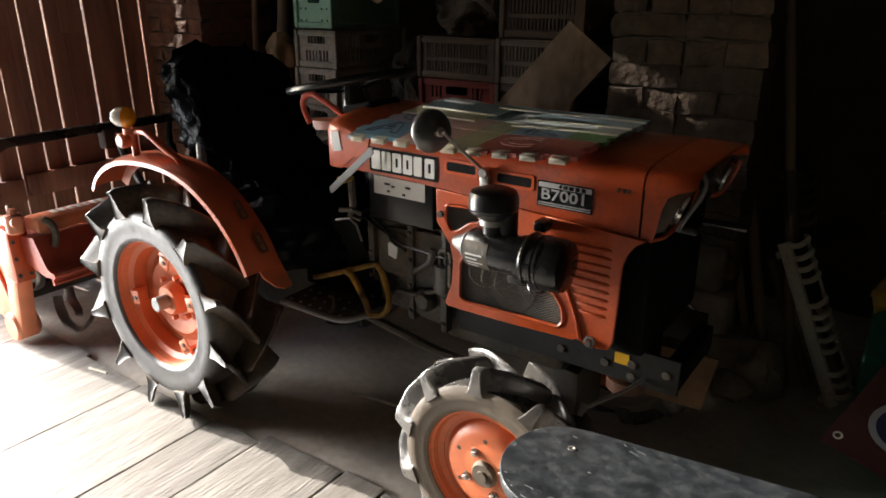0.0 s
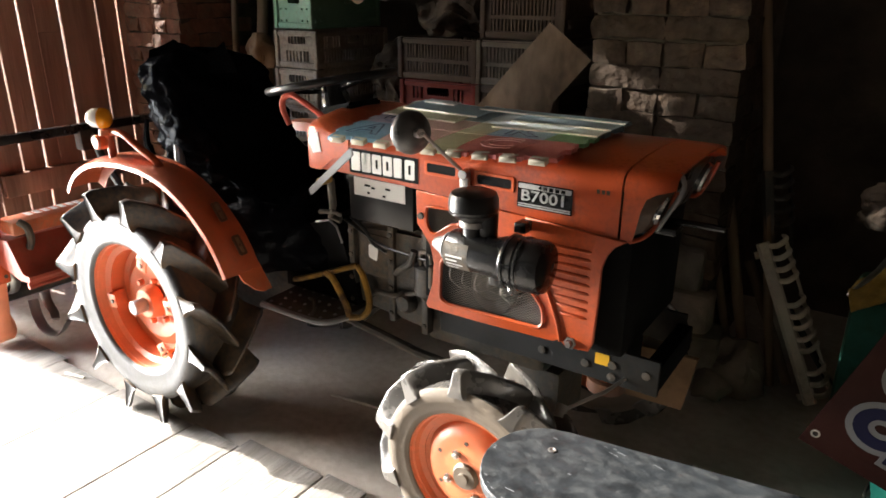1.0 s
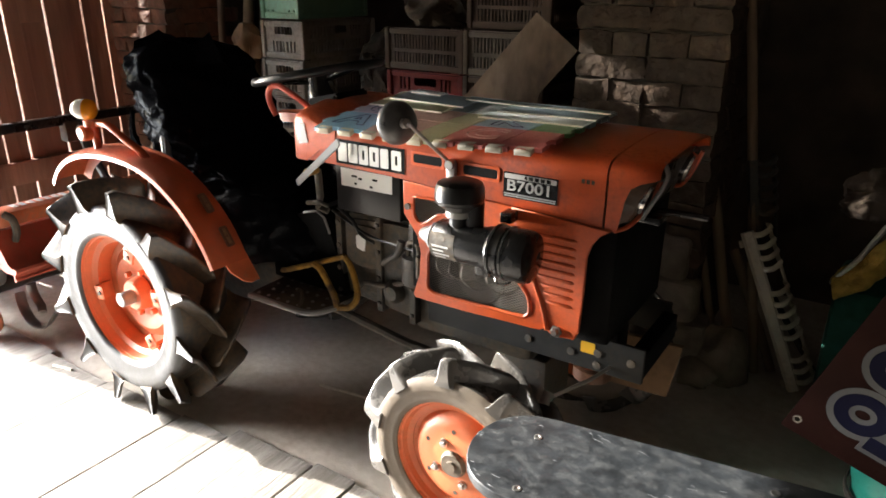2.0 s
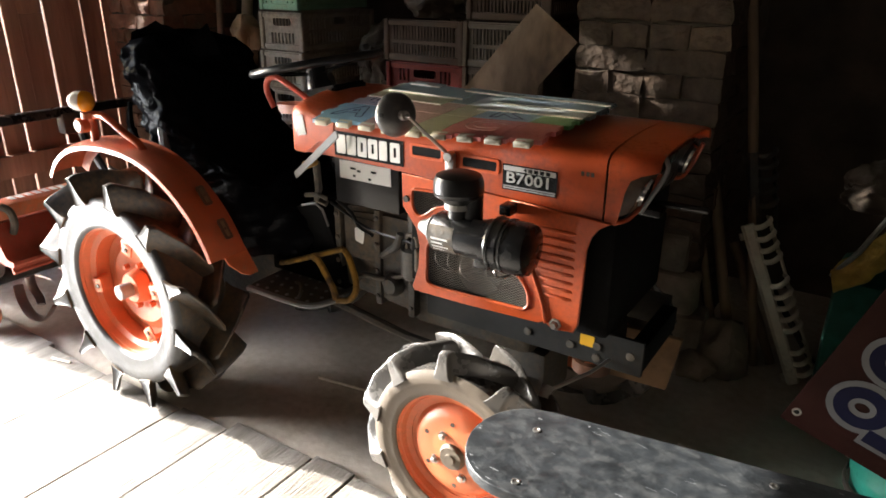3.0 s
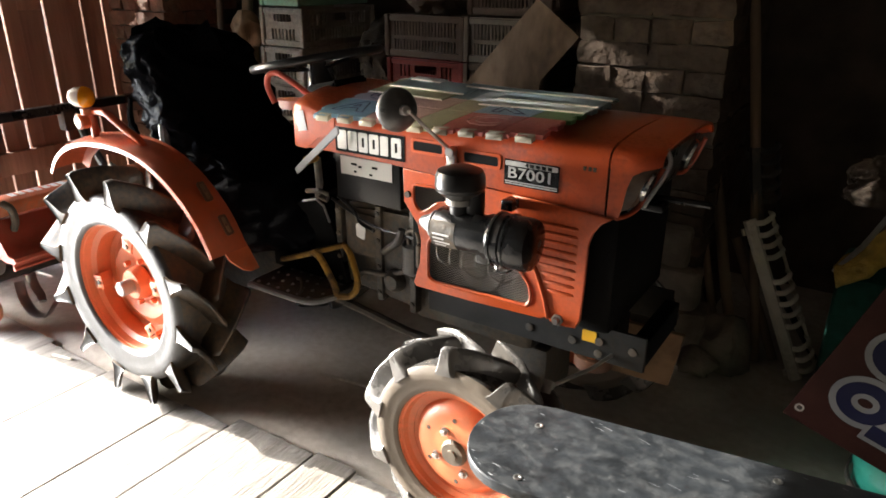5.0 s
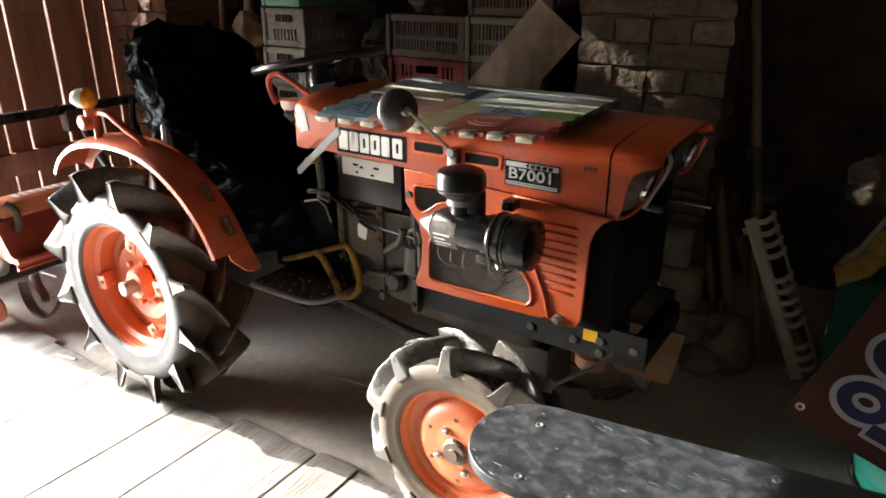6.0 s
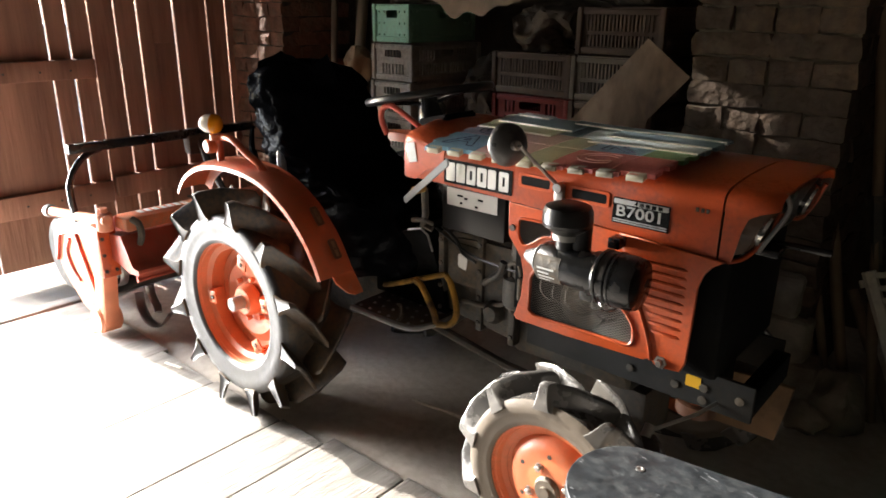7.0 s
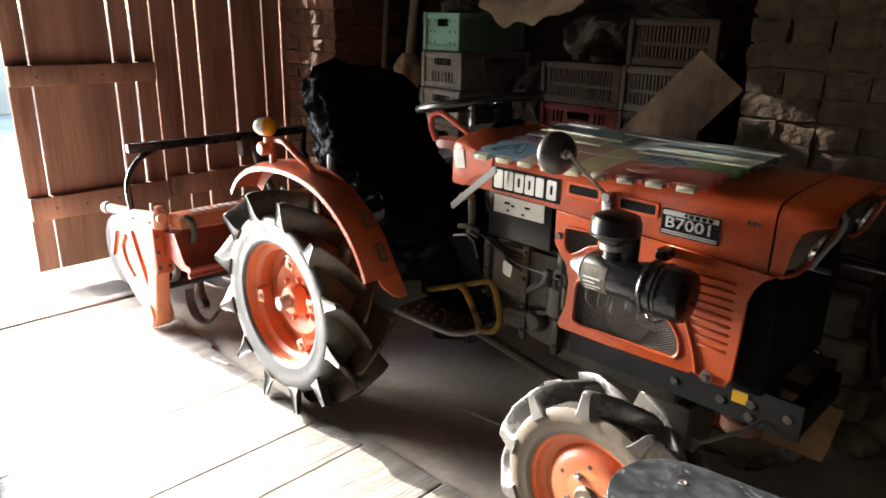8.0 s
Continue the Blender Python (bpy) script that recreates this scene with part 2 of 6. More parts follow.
SILVER_PRINT = mat("grey_print", (0.20, 0.21, 0.22), 0.45, var=0.2, bump=0.02, spec=0.3)
MESHY = mat("dusty_wire", (0.13, 0.115, 0.095), 0.45, metal=0.1, var=0.3, bump=0.0, dirt=(0.09, 0.075, 0.06), dirt_low=0.5, dirt_high=0.8)
AMBER = mat("amber_lens", (0.85, 0.30, 0.01), 0.15, var=0.1, bump=0.0)
LENS_WHITE = mat("milky_lens", (0.75, 0.68, 0.60), 0.2, var=0.08, bump=0.0)
NET = mat("yellow_net", (0.42, 0.27, 0.05), 0.75, var=0.3, scale=30, bump=0.8, bscale=70)
EARTH = mat("pale_yard_ground", (0.40, 0.36, 0.30), 0.9, var=0.2, scale=1.5, bump=0.4, bscale=12)
STONE = mat("rough_stone", (0.20, 0.165, 0.125), 0.9, var=0.4, scale=9, bump=0.9, bscale=20, spec=0.2)
FOAM = {}
for key, c in (("blue", (0.19, 0.35, 0.48)), ("red", (0.50, 0.13, 0.115)), ("purple", (0.36, 0.31, 0.40)), ("green", (0.12, 0.27, 0.11)),
               ("olive", (0.42, 0.41, 0.25)), ("pink", (0.55, 0.33, 0.29)), ("navy", (0.20, 0.28, 0.33)), ("pale", (0.42, 0.47, 0.47)), ("cream", (0.82, 0.79, 0.70)), ("edge", (0.46, 0.41, 0.31)), ("ink", (0.05, 0.06, 0.14))):
    FOAM[key] = mat("foam_" + key, c, 0.34, var=0.12, scale=10, bump=0.03, bscale=120, dirt=tuple(0.5 * v + 0.06 for v in c), dirt_low=0.5, dirt_high=0.85, rvar=0.08, spec=0.45)
GLASS = bpy.data.materials.new("glass")
GLASS.use_nodes = True
gb = GLASS.node_tree.nodes["Principled BSDF"]
gb.inputs["Roughness"].default_value, gb.inputs["Transmission Weight"].default_value = 0.03, 1.0

# ---- mesh helpers ----


def mesh_of(bm, name, smooth=None):
    bmesh.ops.recalc_face_normals(bm, faces=bm.faces)
    me = bpy.data.meshes.new(name)
    bm.to_mesh(me)
    bm.free()
    if smooth:
        me.shade_smooth()
        me.set_sharp_from_angle(angle=radians(smooth))
    return me


def part(name, bm, material, parent=None, label="", smooth=38):
    me = bm if isinstance(bm, bpy.types.Mesh) else mesh_of(bm, name, smooth)
    if len(me.materials):
        me.materials.clear()
    me.materials.append(material)
    ob = new(name, me)
    if parent:
        ob.parent = parent
        if parent.type == "EMPTY":
            ob.matrix_parent_inverse = parent.matrix_basis.inverted()
    if label:
        tagged(ob, label)
    return ob


def thing(name, at, label, category, group="", kind=""):
    e = new(name)
    e.matrix_basis = pose(*at)
    e.empty_display_size = 0.05
    return tagged(e, label, category, group, kind)


def B():
    return bmesh.new()


def box(bm, x0, x1, y0, y1, z0, z1, bev=0.0, m=None, seg=2):
    vs = bmesh.ops.create_cube(bm, size=1.0)["verts"]
    mm = Matrix.Translation(((x0 + x1) / 2, (y0 + y1) / 2, (z0 + z1) / 2)) @ Matrix.Diagonal((x1 - x0, y1 - y0, z1 - z0, 1))
    bmesh.ops.transform(bm, matrix=(m @ mm) if m else mm, verts=vs)
    if bev:
        es = list({e for v in vs for e in v.link_edges})
        bmesh.ops.bevel(bm, geom=es, offset=bev, segments=seg, profile=0.5, affect="EDGES")
    return bm


def axis_frame(a, b):
    a, b = Vector(a), Vector(b)
    d = b - a
    return a, d.length, d.to_track_quat("Z", "Y").to_matrix().to_4x4()


def lathe(bm, prof, a, b, seg=24, closed=False):
    """Turns (radius, height) points about the axis from a towards b."""
    a, _, q = axis_frame(a, b)
    rings = []
    for r, h in prof:
        rings.append([bm.verts.new(a + q @ Vector((r * math.cos(t), r * math.sin(t), h))) for t in (2 * math.pi * k / seg for k in range(seg))] if r > 1e-5
                     else [bm.verts.new(a + q @ Vector((0, 0, h)))])
    pairs = list(zip(rings, rings[1:])) + ([(rings[-1], rings[0])] if closed else [])
    for p, s in pairs:
        for k in range(seg):
            j = (k + 1) % seg
            if len(p) == 1 and len(s) == 1:
                continue
            if len(p) == 1:
                bm.faces.new((p[0], s[k], s[j]))
            elif len(s) == 1:
                bm.faces.new((p[k], p[j], s[0]))
            else:
                bm.faces.new((p[k], p[j], s[j], s[k]))
    return bm


def cyl(bm, a, b, r, r2=None, seg=16, bev=0.0):
    h = (Vector(b) - Vector(a)).length
    r2 = r if r2 is None else r2
    bev = min(bev, h * 0.4, r * 0.5)
    prof = [(0, 0), (r - bev, 0), (r, bev), (r2, h - bev), (r2 - bev, h), (0, h)] if bev else [(0, 0), (r, 0), (r2, h), (0, h)]
    return lathe(bm, prof, a, b, seg)


def smooth_path(pts, n=6):
    """Catmull-Rom points through pts."""
    p = [Vector(v) for v in pts]
    p = [p[0] * 2 - p[1]] + p + [p[-1] * 2 - p[-2]]
    out = []
    for i in range(1, len(p) - 2):
        for k in range(n):
            t = k / n
            out.append(0.5 * (2 * p[i] + (p[i + 1] - p[i - 1]) * t + (2 * p[i - 1] - 5 * p[i] + 4 * p[i + 1] - p[i + 2]) * t * t
                              + (3 * p[i] - p[i - 1] - 3 * p[i + 1] + p[i + 2]) * t ** 3))
    return out + [p[-2]]


def tube(bm, pts, r, seg=8, r2=None, closed=False, flat=1.0, smooth=0):
    pts = smooth_path(pts, smooth) if smooth else [Vector(p) for p in pts]
    n = len(pts)
    rings, up = [], None
    for i, p in enumerate(pts):
        if closed:
            d = pts[(i + 1) % n] - pts[i - 1]
        else:
            d = pts[min(i + 1, n - 1)] - pts[max(i - 1, 0)]
        d.normalize()
        if up is None:
            up = Vector((0, 0, 1)) if abs(d.z) < 0.9 else Vector((1, 0, 0))
        up = (up - d * up.dot(d)).normalized()
        side = d.cross(up)
        rr = r if r2 is None else r + (r2 - r) * i / (n - 1)
        rings.append([bm.verts.new(p + side * (rr * math.cos(a)) + up * (rr * flat * math.sin(a))) for a in (2 * math.pi * k / seg for k in range(seg))])
    for p, s in list(zip(rings, rings[1:])) + ([(rings[-1], rings[0])] if closed else []):
        for k in range(seg):
            bm.faces.new((p[k], p[(k + 1) % seg], s[(k + 1) % seg], s[k]))
    if not closed:
        bm.faces.new(rings[0])
        bm.faces.new(rings[-1])
    return bm


def shape(polys, thick, m, bevel=0.0):
    """A plate cut from outlines (later ones are holes) in the u, v plane, set at the pose m with its thickness along the normal."""
    cu = bpy.data.curves.new("outline", "CURVE")
    cu.dimensions, cu.fill_mode, cu.extrude, cu.bevel_depth, cu.bevel_resolution = "2D", "BOTH", max(thick / 2 - bevel, 0.0001), bevel, 1
    for poly in polys:
        sp = cu.splines.new("POLY")
        sp.points.add(len(poly) - 1)
        for q, (u, v) in zip(sp.points, poly):
            q.co = (u, v, 0, 1)
        sp.use_cyclic_u = True
    ob = bpy.data.objects.new("outline", cu)
    scene.collection.objects.link(ob)
    me = bpy.data.meshes.new_from_object(ob.evaluated_get(bpy.context.evaluated_depsgraph_get()))
    bpy.data.objects.remove(ob)
    bpy.data.curves.remove(cu)
    me.transform(m)
    return me


def lettering(body, size, thick, m, stretch=1.0, weight=0.0, line=0.0):
    """Writing in the built-in font, centred in the u, v plane of the pose m; line: the outline alone, as a thin bead."""
    cu = bpy.data.curves.new("writing", "FONT")
    cu.body, cu.size, cu.align_x, cu.align_y, cu.offset, cu.resolution_u = body, size, "CENTER", "CENTER", weight, 3
    if line:
        cu.fill_mode, cu.bevel_depth, cu.bevel_resolution = "NONE", line, 0
    else:
        cu.extrude = thick / 2
    ob = bpy.data.objects.new("writing", cu)
    scene.collection.objects.link(ob)
    me = bpy.data.meshes.new_from_object(ob.evaluated_get(bpy.context.evaluated_depsgraph_get()))
    bpy.data.objects.remove(ob)
    bpy.data.curves.remove(cu)
    me.transform(m @ Matrix.Diagonal((stretch, 1, 1, 1)))
    return me


def side(y):
    """The pose of a plate that lies in the plane y, with u along x and v up."""
    return Matrix(((1, 0, 0, 0), (0, 0, -1, y), (0, 1, 0, 0), (0, 0, 0, 1)))


def facing_x(x):
    """The pose of a plate in the plane x, with u along y and v up."""
    return Matrix(((0, 0, 1, x), (1, 0, 0, 0), (0, 1, 0, 0), (0, 0, 0, 1)))


def rounded(poly, r, n=3):
    out = []
    k = len(poly)
    for i in range(k):
        a, b, c = (Vector(poly[j % k]) for j in (i - 1, i, i + 1))
        d1, d2 = (a - b), (c - b)
        q = min(r, d1.length * 0.45, d2.length * 0.45)
        p1, p2 = b + d1.normalized() * q, b + d2.normalized() * q
        for s in range(n + 1):
            t = s / n
            out.append(tuple(p1 * (1 - t) ** 2 + b * 2 * t * (1 - t) + p2 * t * t))
    return out


def rect(u0, u1, v0, v1):
    return [(u0, v0), (u1, v0), (u1, v1), (u0, v1)]


def loft(bm, sections, closed=True, caps=True):
    rings = [[bm.verts.new(p) for p in s] for s in sections]
    n = len(rings[0])
    for p, s in zip(rings, rings[1:]):
        for k in range(n if closed else n - 1):
            j = (k + 1) % n
            bm.faces.new((p[k], p[j], s[j], s[k]))
    if caps and closed:
        bm.faces.new(rings[0])
        bm.faces.new(rings[-1])
    return bm


def rough_up(bm, amount, freq, seed=0.0):
    for v in bm.verts:
        v.co += noise.noise_vector(v.co * freq + Vector((seed, seed, seed))) * amount
    return bm


def thicken(bm, t):
    bmesh.ops.recalc_face_normals(bm, faces=bm.faces)
    bmesh.ops.solidify(bm, geom=bm.faces[:], thickness=t)
    return bm

# ---- structure ----
ground_bm = B()
bmesh.ops.create_grid(ground_bm, x_segments=40, y_segments=40, size=400, matrix=Matrix.Translation((-100, 0, -0.06)))
ground = tagged(part("ground", ground_bm, EARTH), "pale bare yard ground outside the barn gate", "ground", kind="structure")

# beaten concrete floor, and planks laid over it along the near side
slab = B()
bmesh.ops.create_grid(slab, x_segments=90, y_segments=60, size=0.5, matrix=Matrix.Translation((2.57, -0.85, -0.004)) @ Matrix.Diagonal((7.86, 5.5, 1, 1)))
for v in slab.verts:
    v.co.z += 0.004 * noise.noise(v.co * 1.7) + 0.0015 * noise.noise(v.co * 7)
    if v.co.y < -0.45:
        v.co.z -= 0.02
floor = tagged(part("floor", slab, CONCRETE), "worn dusty floor of the barn, part planked", "floor", kind="structure")
part("floor_base", box(B(), -1.36, 6.5, -3.6, 1.9, -0.059, -0.034), CONCRETE, floor)
sill_bm = B()
box(sill_bm, -1.445, -1.375, -3.6, 1.5, -0.055, 0.012, 0.006)
threshold = tagged(part("trim", sill_bm, FLOOR_WOOD), "worn wooden threshold beam along the gate opening", "threshold", kind="structure")
# plank joints: x, half gap, and where the plank ends
JOINTS = [(-1.36, 0.0), (-0.98, 0.0006), (-0.60, 0.0006), (-0.22, 0.0008), (0.18, 0.0028), (0.40, 0.0010), (0.727, 0.0030), (0.884, 0.0045), (1.16, 0.002), (1.42, 0.001), (1.74, 0.002), (2.1, 0.001), (2.5, 0.002), (2.9, 0.002), (3.4, 0.002), (3.9, 0.002), (4.4, 0.002), (5.0, 0.002), (5.7, 0.002), (6.5, 0)]
ENDS = [-0.46, -0.45, -0.47, -0.455, -0.445, -0.40, -0.385, -0.395, -0.36, -0.42]
for i, ((a, g0), (b, g1)) in enumerate(zip(JOINTS, JOINTS[1:])):
    cut = (-1.9, -2.1, -2.3, -1.7, -2.5, -2.0)[i % 6]
    for y0, y1 in ((-3.6, cut), (cut, ENDS[i % 10])):
        lift = random.uniform(-0.0015, 0.0015)
        bm = B()
        box(bm, a + g0, b - g1, y0 + 0.001, y1 - 0.001, -0.03, 0.003 + lift, 0.002, seg=1)
        part("plank", bm, FLOOR_WOOD, floor, smooth=None)


def wall(name, x0, x1, y0, y1, z0, z1, material, label):
    return tagged(part(name, box(B(), x0, x1, y0, y1, z0, z1), material), label, "wall", kind="structure")


# near, end, gate-side and lintel walls are unseen, set to limit the light
wall("wall_back", -2.2, 6.5, 1.75, 2.0, -0.06, 2.7, PLASTER, "dark back wall of the barn")
wall("wall_right", 6.5, 6.7, -3.6, 1.75, -0.06, 2.7, PLASTER, "unseen dark end wall of the barn, set far back to cut bounced light")
wall("wall_near", -2.2, 6.7, -3.8, -3.6, -0.06, 2.7, WHITEWASH, "unseen grey plastered near wall, kept dark to cut bounced light")
wall("wall_gate_side", -2.2, -2.0, -3.6, -1.95, -0.06, 2.7, PLASTER, "unseen wall beside the barn gate, narrowing the light")
wall("wall_lintel", -2.2, -2.0, -1.95, -0.72, 2.2, 2.7, PLASTER, "unseen wall over the barn gate, cutting off the sun")
wall("wall_gable", -2.2, -2.0, -0.72, 1.75, 2.46, 2.7, PLASTER, "wall over the boards")
wall("wall_corner", -2.2, -2.0, 0.98, 1.75, -0.06, 2.46, PLASTER, "wall beside the gate behind the pillar")
# unseen ceiling, its tone chosen for the light it throws back
ceil_bm = B()
box(ceil_bm, -2.2, 6.7, -3.8, 2.0, 2.7, 2.76)
for k in range(11):
    box(ceil_bm, -1.9 + k * 0.75, -1.78 + k * 0.75, -3.6, 1.75, 2.56, 2.7)
tagged(part("ceiling", ceil_bm, DARK_WOOD), "unseen dark board ceiling on joists", "ceiling", kind="structure")

# ---- gate of upright boards with light between them ----
GATE_X = -2.0
gate = thing("door_1", (GATE_X, -0.4, 0), "open red-brown barn gate leaf of upright boards with gaps", "gate", kind="structure")
panel = thing("wall_boards", (GATE_X, 0.45, 0), "red-brown board wall with light gaps beside the gate", "wall", kind="structure")


def gate_board(parent, y0, y1, z0, z1, notch=0.0):
    bm = B()
    box(bm, GATE_X - 0.012, GATE_X + 0.012, y0, y1, z0, z1, 0.002, seg=1)
    part("board", bm, GATE_WOOD, parent, smooth=None)


# gaps between the boards of the leaf and of the fixed part
LEAF = [-0.72, -0.613, -0.205, -0.094, 0.014]
FIXED = [0.021, 0.158, 0.284, 0.502, 0.713, 0.841, 0.97]
for i, (a, b) in enumerate(zip(LEAF, LEAF[1:])):
    gate_board(gate, a + (0 if i == 0 else 0.0045), b - (0 if i == len(LEAF) - 2 else (0.0045, 0.006, 0.0075)[i % 3]), 0.015, 2.09)
# short unseen boards added at the leaf's head, gaps slanted for sun streaks
HEAD = [(-0.72, -0.72), (-0.265, -0.402), (-0.158, -0.342), (-0.070, -0.285), (0.012, 0.012)]
for i, ((a0, a1), (b0, b1)) in enumerate(zip(HEAD, HEAD[1:])):
    ga, gb = (0 if i == 0 else 0.0035), (0 if i == len(HEAD) - 2 else 0.0035)
    bm = B()
    loft(bm, [[(x, a0 + ga, 2.0905), (x, b0 - gb, 2.0905), (x, b1 - gb, 2.46), (x, a1 + ga, 2.46)] for x in (GATE_X - 0.012, GATE_X + 0.012)])
    part("board", bm, GATE_WOOD, gate, smooth=None)
for i, (a, b) in enumerate(zip(FIXED, FIXED[1:])):
    g = (0.0045, 0.006, 0.0075, 0.005)[i % 4]
    if i == 2:
        # a split board; the opening near its head is added, above view
        gate_board(panel, a + 0.0045, 0.366, -0.02, 2.46)
        gate_board(panel, 0.3665, b - g, -0.02, 1.15)
        gate_board(panel, 0.3664, b - g, 1.1505, 2.20)
        gate_board(panel, 0.3664, 0.4075, 2.2005, 2.46)
        gate_board(panel, 0.441, b - g, 2.2005, 2.46)
        # unseen opening cut to throw a patch of sun onto the pillar
        gate_board(panel, 0.4076, 0.4409, 2.2005, 2.262)
        gate_board(panel, 0.4076, 0.4409, 2.388, 2.46)
        continue
    gate_board(panel, a + (0 if i == 0 else 0.0045), b - (0 if i == len(FIXED) - 2 else g), -0.02, 2.46)
# the unseen rails at z 2.212 and from 1.86 block sun streaks
for parent, y0, y1, zs in ((gate, -0.72, 0.004, ((0.985, 1.085), (0.30, 0.42), (1.80, 1.89), (2.212, 2.25))), (panel, 0.03, 0.96, ((0.315, 0.435), (1.86, 2.195)))):
    for z0, z1 in zs:
        bm = B()
        box(bm, GATE_X + 0.013, GATE_X + 0.052, y0, y1, z0, z1, 0.005)
        part("rail", bm, GATE_WOOD, parent)
for z in (1.03, 0.36):
    bm = B()
    for y in (-0.6, -0.45, -0.28, -0.13):
        cyl(bm, (GATE_X + 0.052, y, z), (GATE_X + 0.056, y, z), 0.006, seg=8)
    part("nail_heads", bm, IRON, gate)

# outside: a pale low wall far across the yard
yard = thing("yard_wall", (-9, 0, -0.06), "pale low yard wall with a rail, across the yard", "wall", kind="structure")
part("wall_body", box(B(), -9.2, -9.0, -14, 10, -0.06, 1.0, 0.02), EARTH, yard)
part("wall_cap", box(B(), -9.26, -8.94, -14, 10, 1.0, 1.07, 0.015), GREY_PAINT, yard)

# ---- brick pillars ----
BRICKS = []
for k in range(6):
    bm = B()
    bmesh.ops.create_cube(bm, size=1.0)
    bmesh.ops.subdivide_edges(bm, edges=bm.edges[:], cuts=3, use_grid_fill=True)
    bmesh.ops.transform(bm, matrix=Matrix.Diagonal((0.260, 0.127, 0.0775, 1)), verts=bm.verts)
    for v in bm.verts:
        f = sum(abs(v.co[i]) > (0.127, 0.061, 0.037)[i] for i in range(3))
        v.co *= (1, 1, 0.985, 0.955)[f]
        v.co += noise.noise_vector(v.co * 17 + Vector((k * 9.1, 0, 0))) * 0.011
    BRICKS.append(mesh_of(bm, "brick", 50))
    BRICKS[-1].materials.append(BRICK)


RED_BRICKS = [me.copy() for me in BRICKS]
for me in RED_BRICKS:
    me.materials.clear()
    me.materials.append(RED_BRICK)


def pillar(name, x0, x1, y0, y1, top, label, seed, meshes):
    rnd = random.Random(seed)
    core = tagged(part(name, rough_up(box(B(), x0 + 0.010, x1 - 0.010, y0 + 0.009, y1, -0.05, top), 0.006, 6), MORTAR), label, "pillar", kind="structure")

    def brick(x, y, z, turn):
        ob = new("brick", rnd.choice(meshes))
        ob.parent = core
        ob.matrix_basis = pose(x, y, z, rnd.uniform(-1.5, 1.5), rnd.uniform(-1.5, 1.5), turn + rnd.uniform(-2, 2))
    row, z = 0, 0.035
    while z < top - 0.03:
        out = rnd.uniform(-0.006, 0.008)
        if row % 2:
            n = max(1, round((x1 - x0) / 0.26))
            w = (x1 - x0) / n
            for k in range(n):
                brick(x0 + w * (k + 0.5), y0 + 0.059 - out, z, 0 if rnd.random() < 0.5 else 180)
            ys = [y0 + 0.118 + 0.13, ]
        else:
            n = max(2, round((x1 - x0) / 0.13))
            w = (x1 - x0) / n
            for k in range(n):
                brick(x0 + w * (k + 0.5), y0 + 0.122 - out * rnd.random(), z, 90 if rnd.random() < 0.5 else 270)
            ys = [y0 + 0.25 + 0.12, ]
        for xe in (x0 + 0.059, x1 - 0.059):
            for yy in ys:
                if yy < y1 - 0.1:
                    brick(xe, yy, z, 90)
        z += 0.0815
        row += 1
    return core


pillar("pillar_right", 0.975, 1.495, 0.80, 1.45, 2.55, "old brick pillar with crumbling mortar and pale stains", 3, BRICKS)
pillar("pillar_left", -1.985, -1.47, 0.885, 1.45, 2.55, "old brick pillar beside the board wall", 5, RED_BRICKS)

# ---- tractor ----
tractor = thing("tractor", (0.6, 0, 0), "small orange compact tractor with a bagged seat, parked on the planks", "tractor")
REAR_Y, REAR_Z, FRONT_X, FRONT_Y, FRONT_Z = -0.41, 0.396, 1.257, -0.398, 0.272


def tyre_mesh(R, w, bead, lug_h):
    """A tractor tyre's casing about the y axis, the outer side towards -y."""
    bm = B()
    prof = [(bead, -0.345), (bead + 0.003, -0.385), (bead + 0.012, -0.405), (bead + 0.016, -0.411), (bead + 0.019, -0.409), ((bead + R - lug_h) / 2, -0.432), (R - lug_h - 0.030, -0.440), (R - lug_h - 0.010, -0.425),
            (R - lug_h, -0.38), (R - lug_h + 0.004, -0.2), (R - lug_h + 0.006, 0)]
    prof = prof + [(r, -a) for r, a in reversed(prof[:-1])]
    lathe(bm, [(r, a * w) for r, a in prof], (0, 0, 0), (0, 1, 0), 72)
    for f in bm.faces:
        c = f.calc_center_median()
        f.material_index = 1 if abs(c.y) > w * 0.33 and c.xz.length < R - lug_h - 0.004 else 0
    return mesh_of(bm, "tyre", 45)


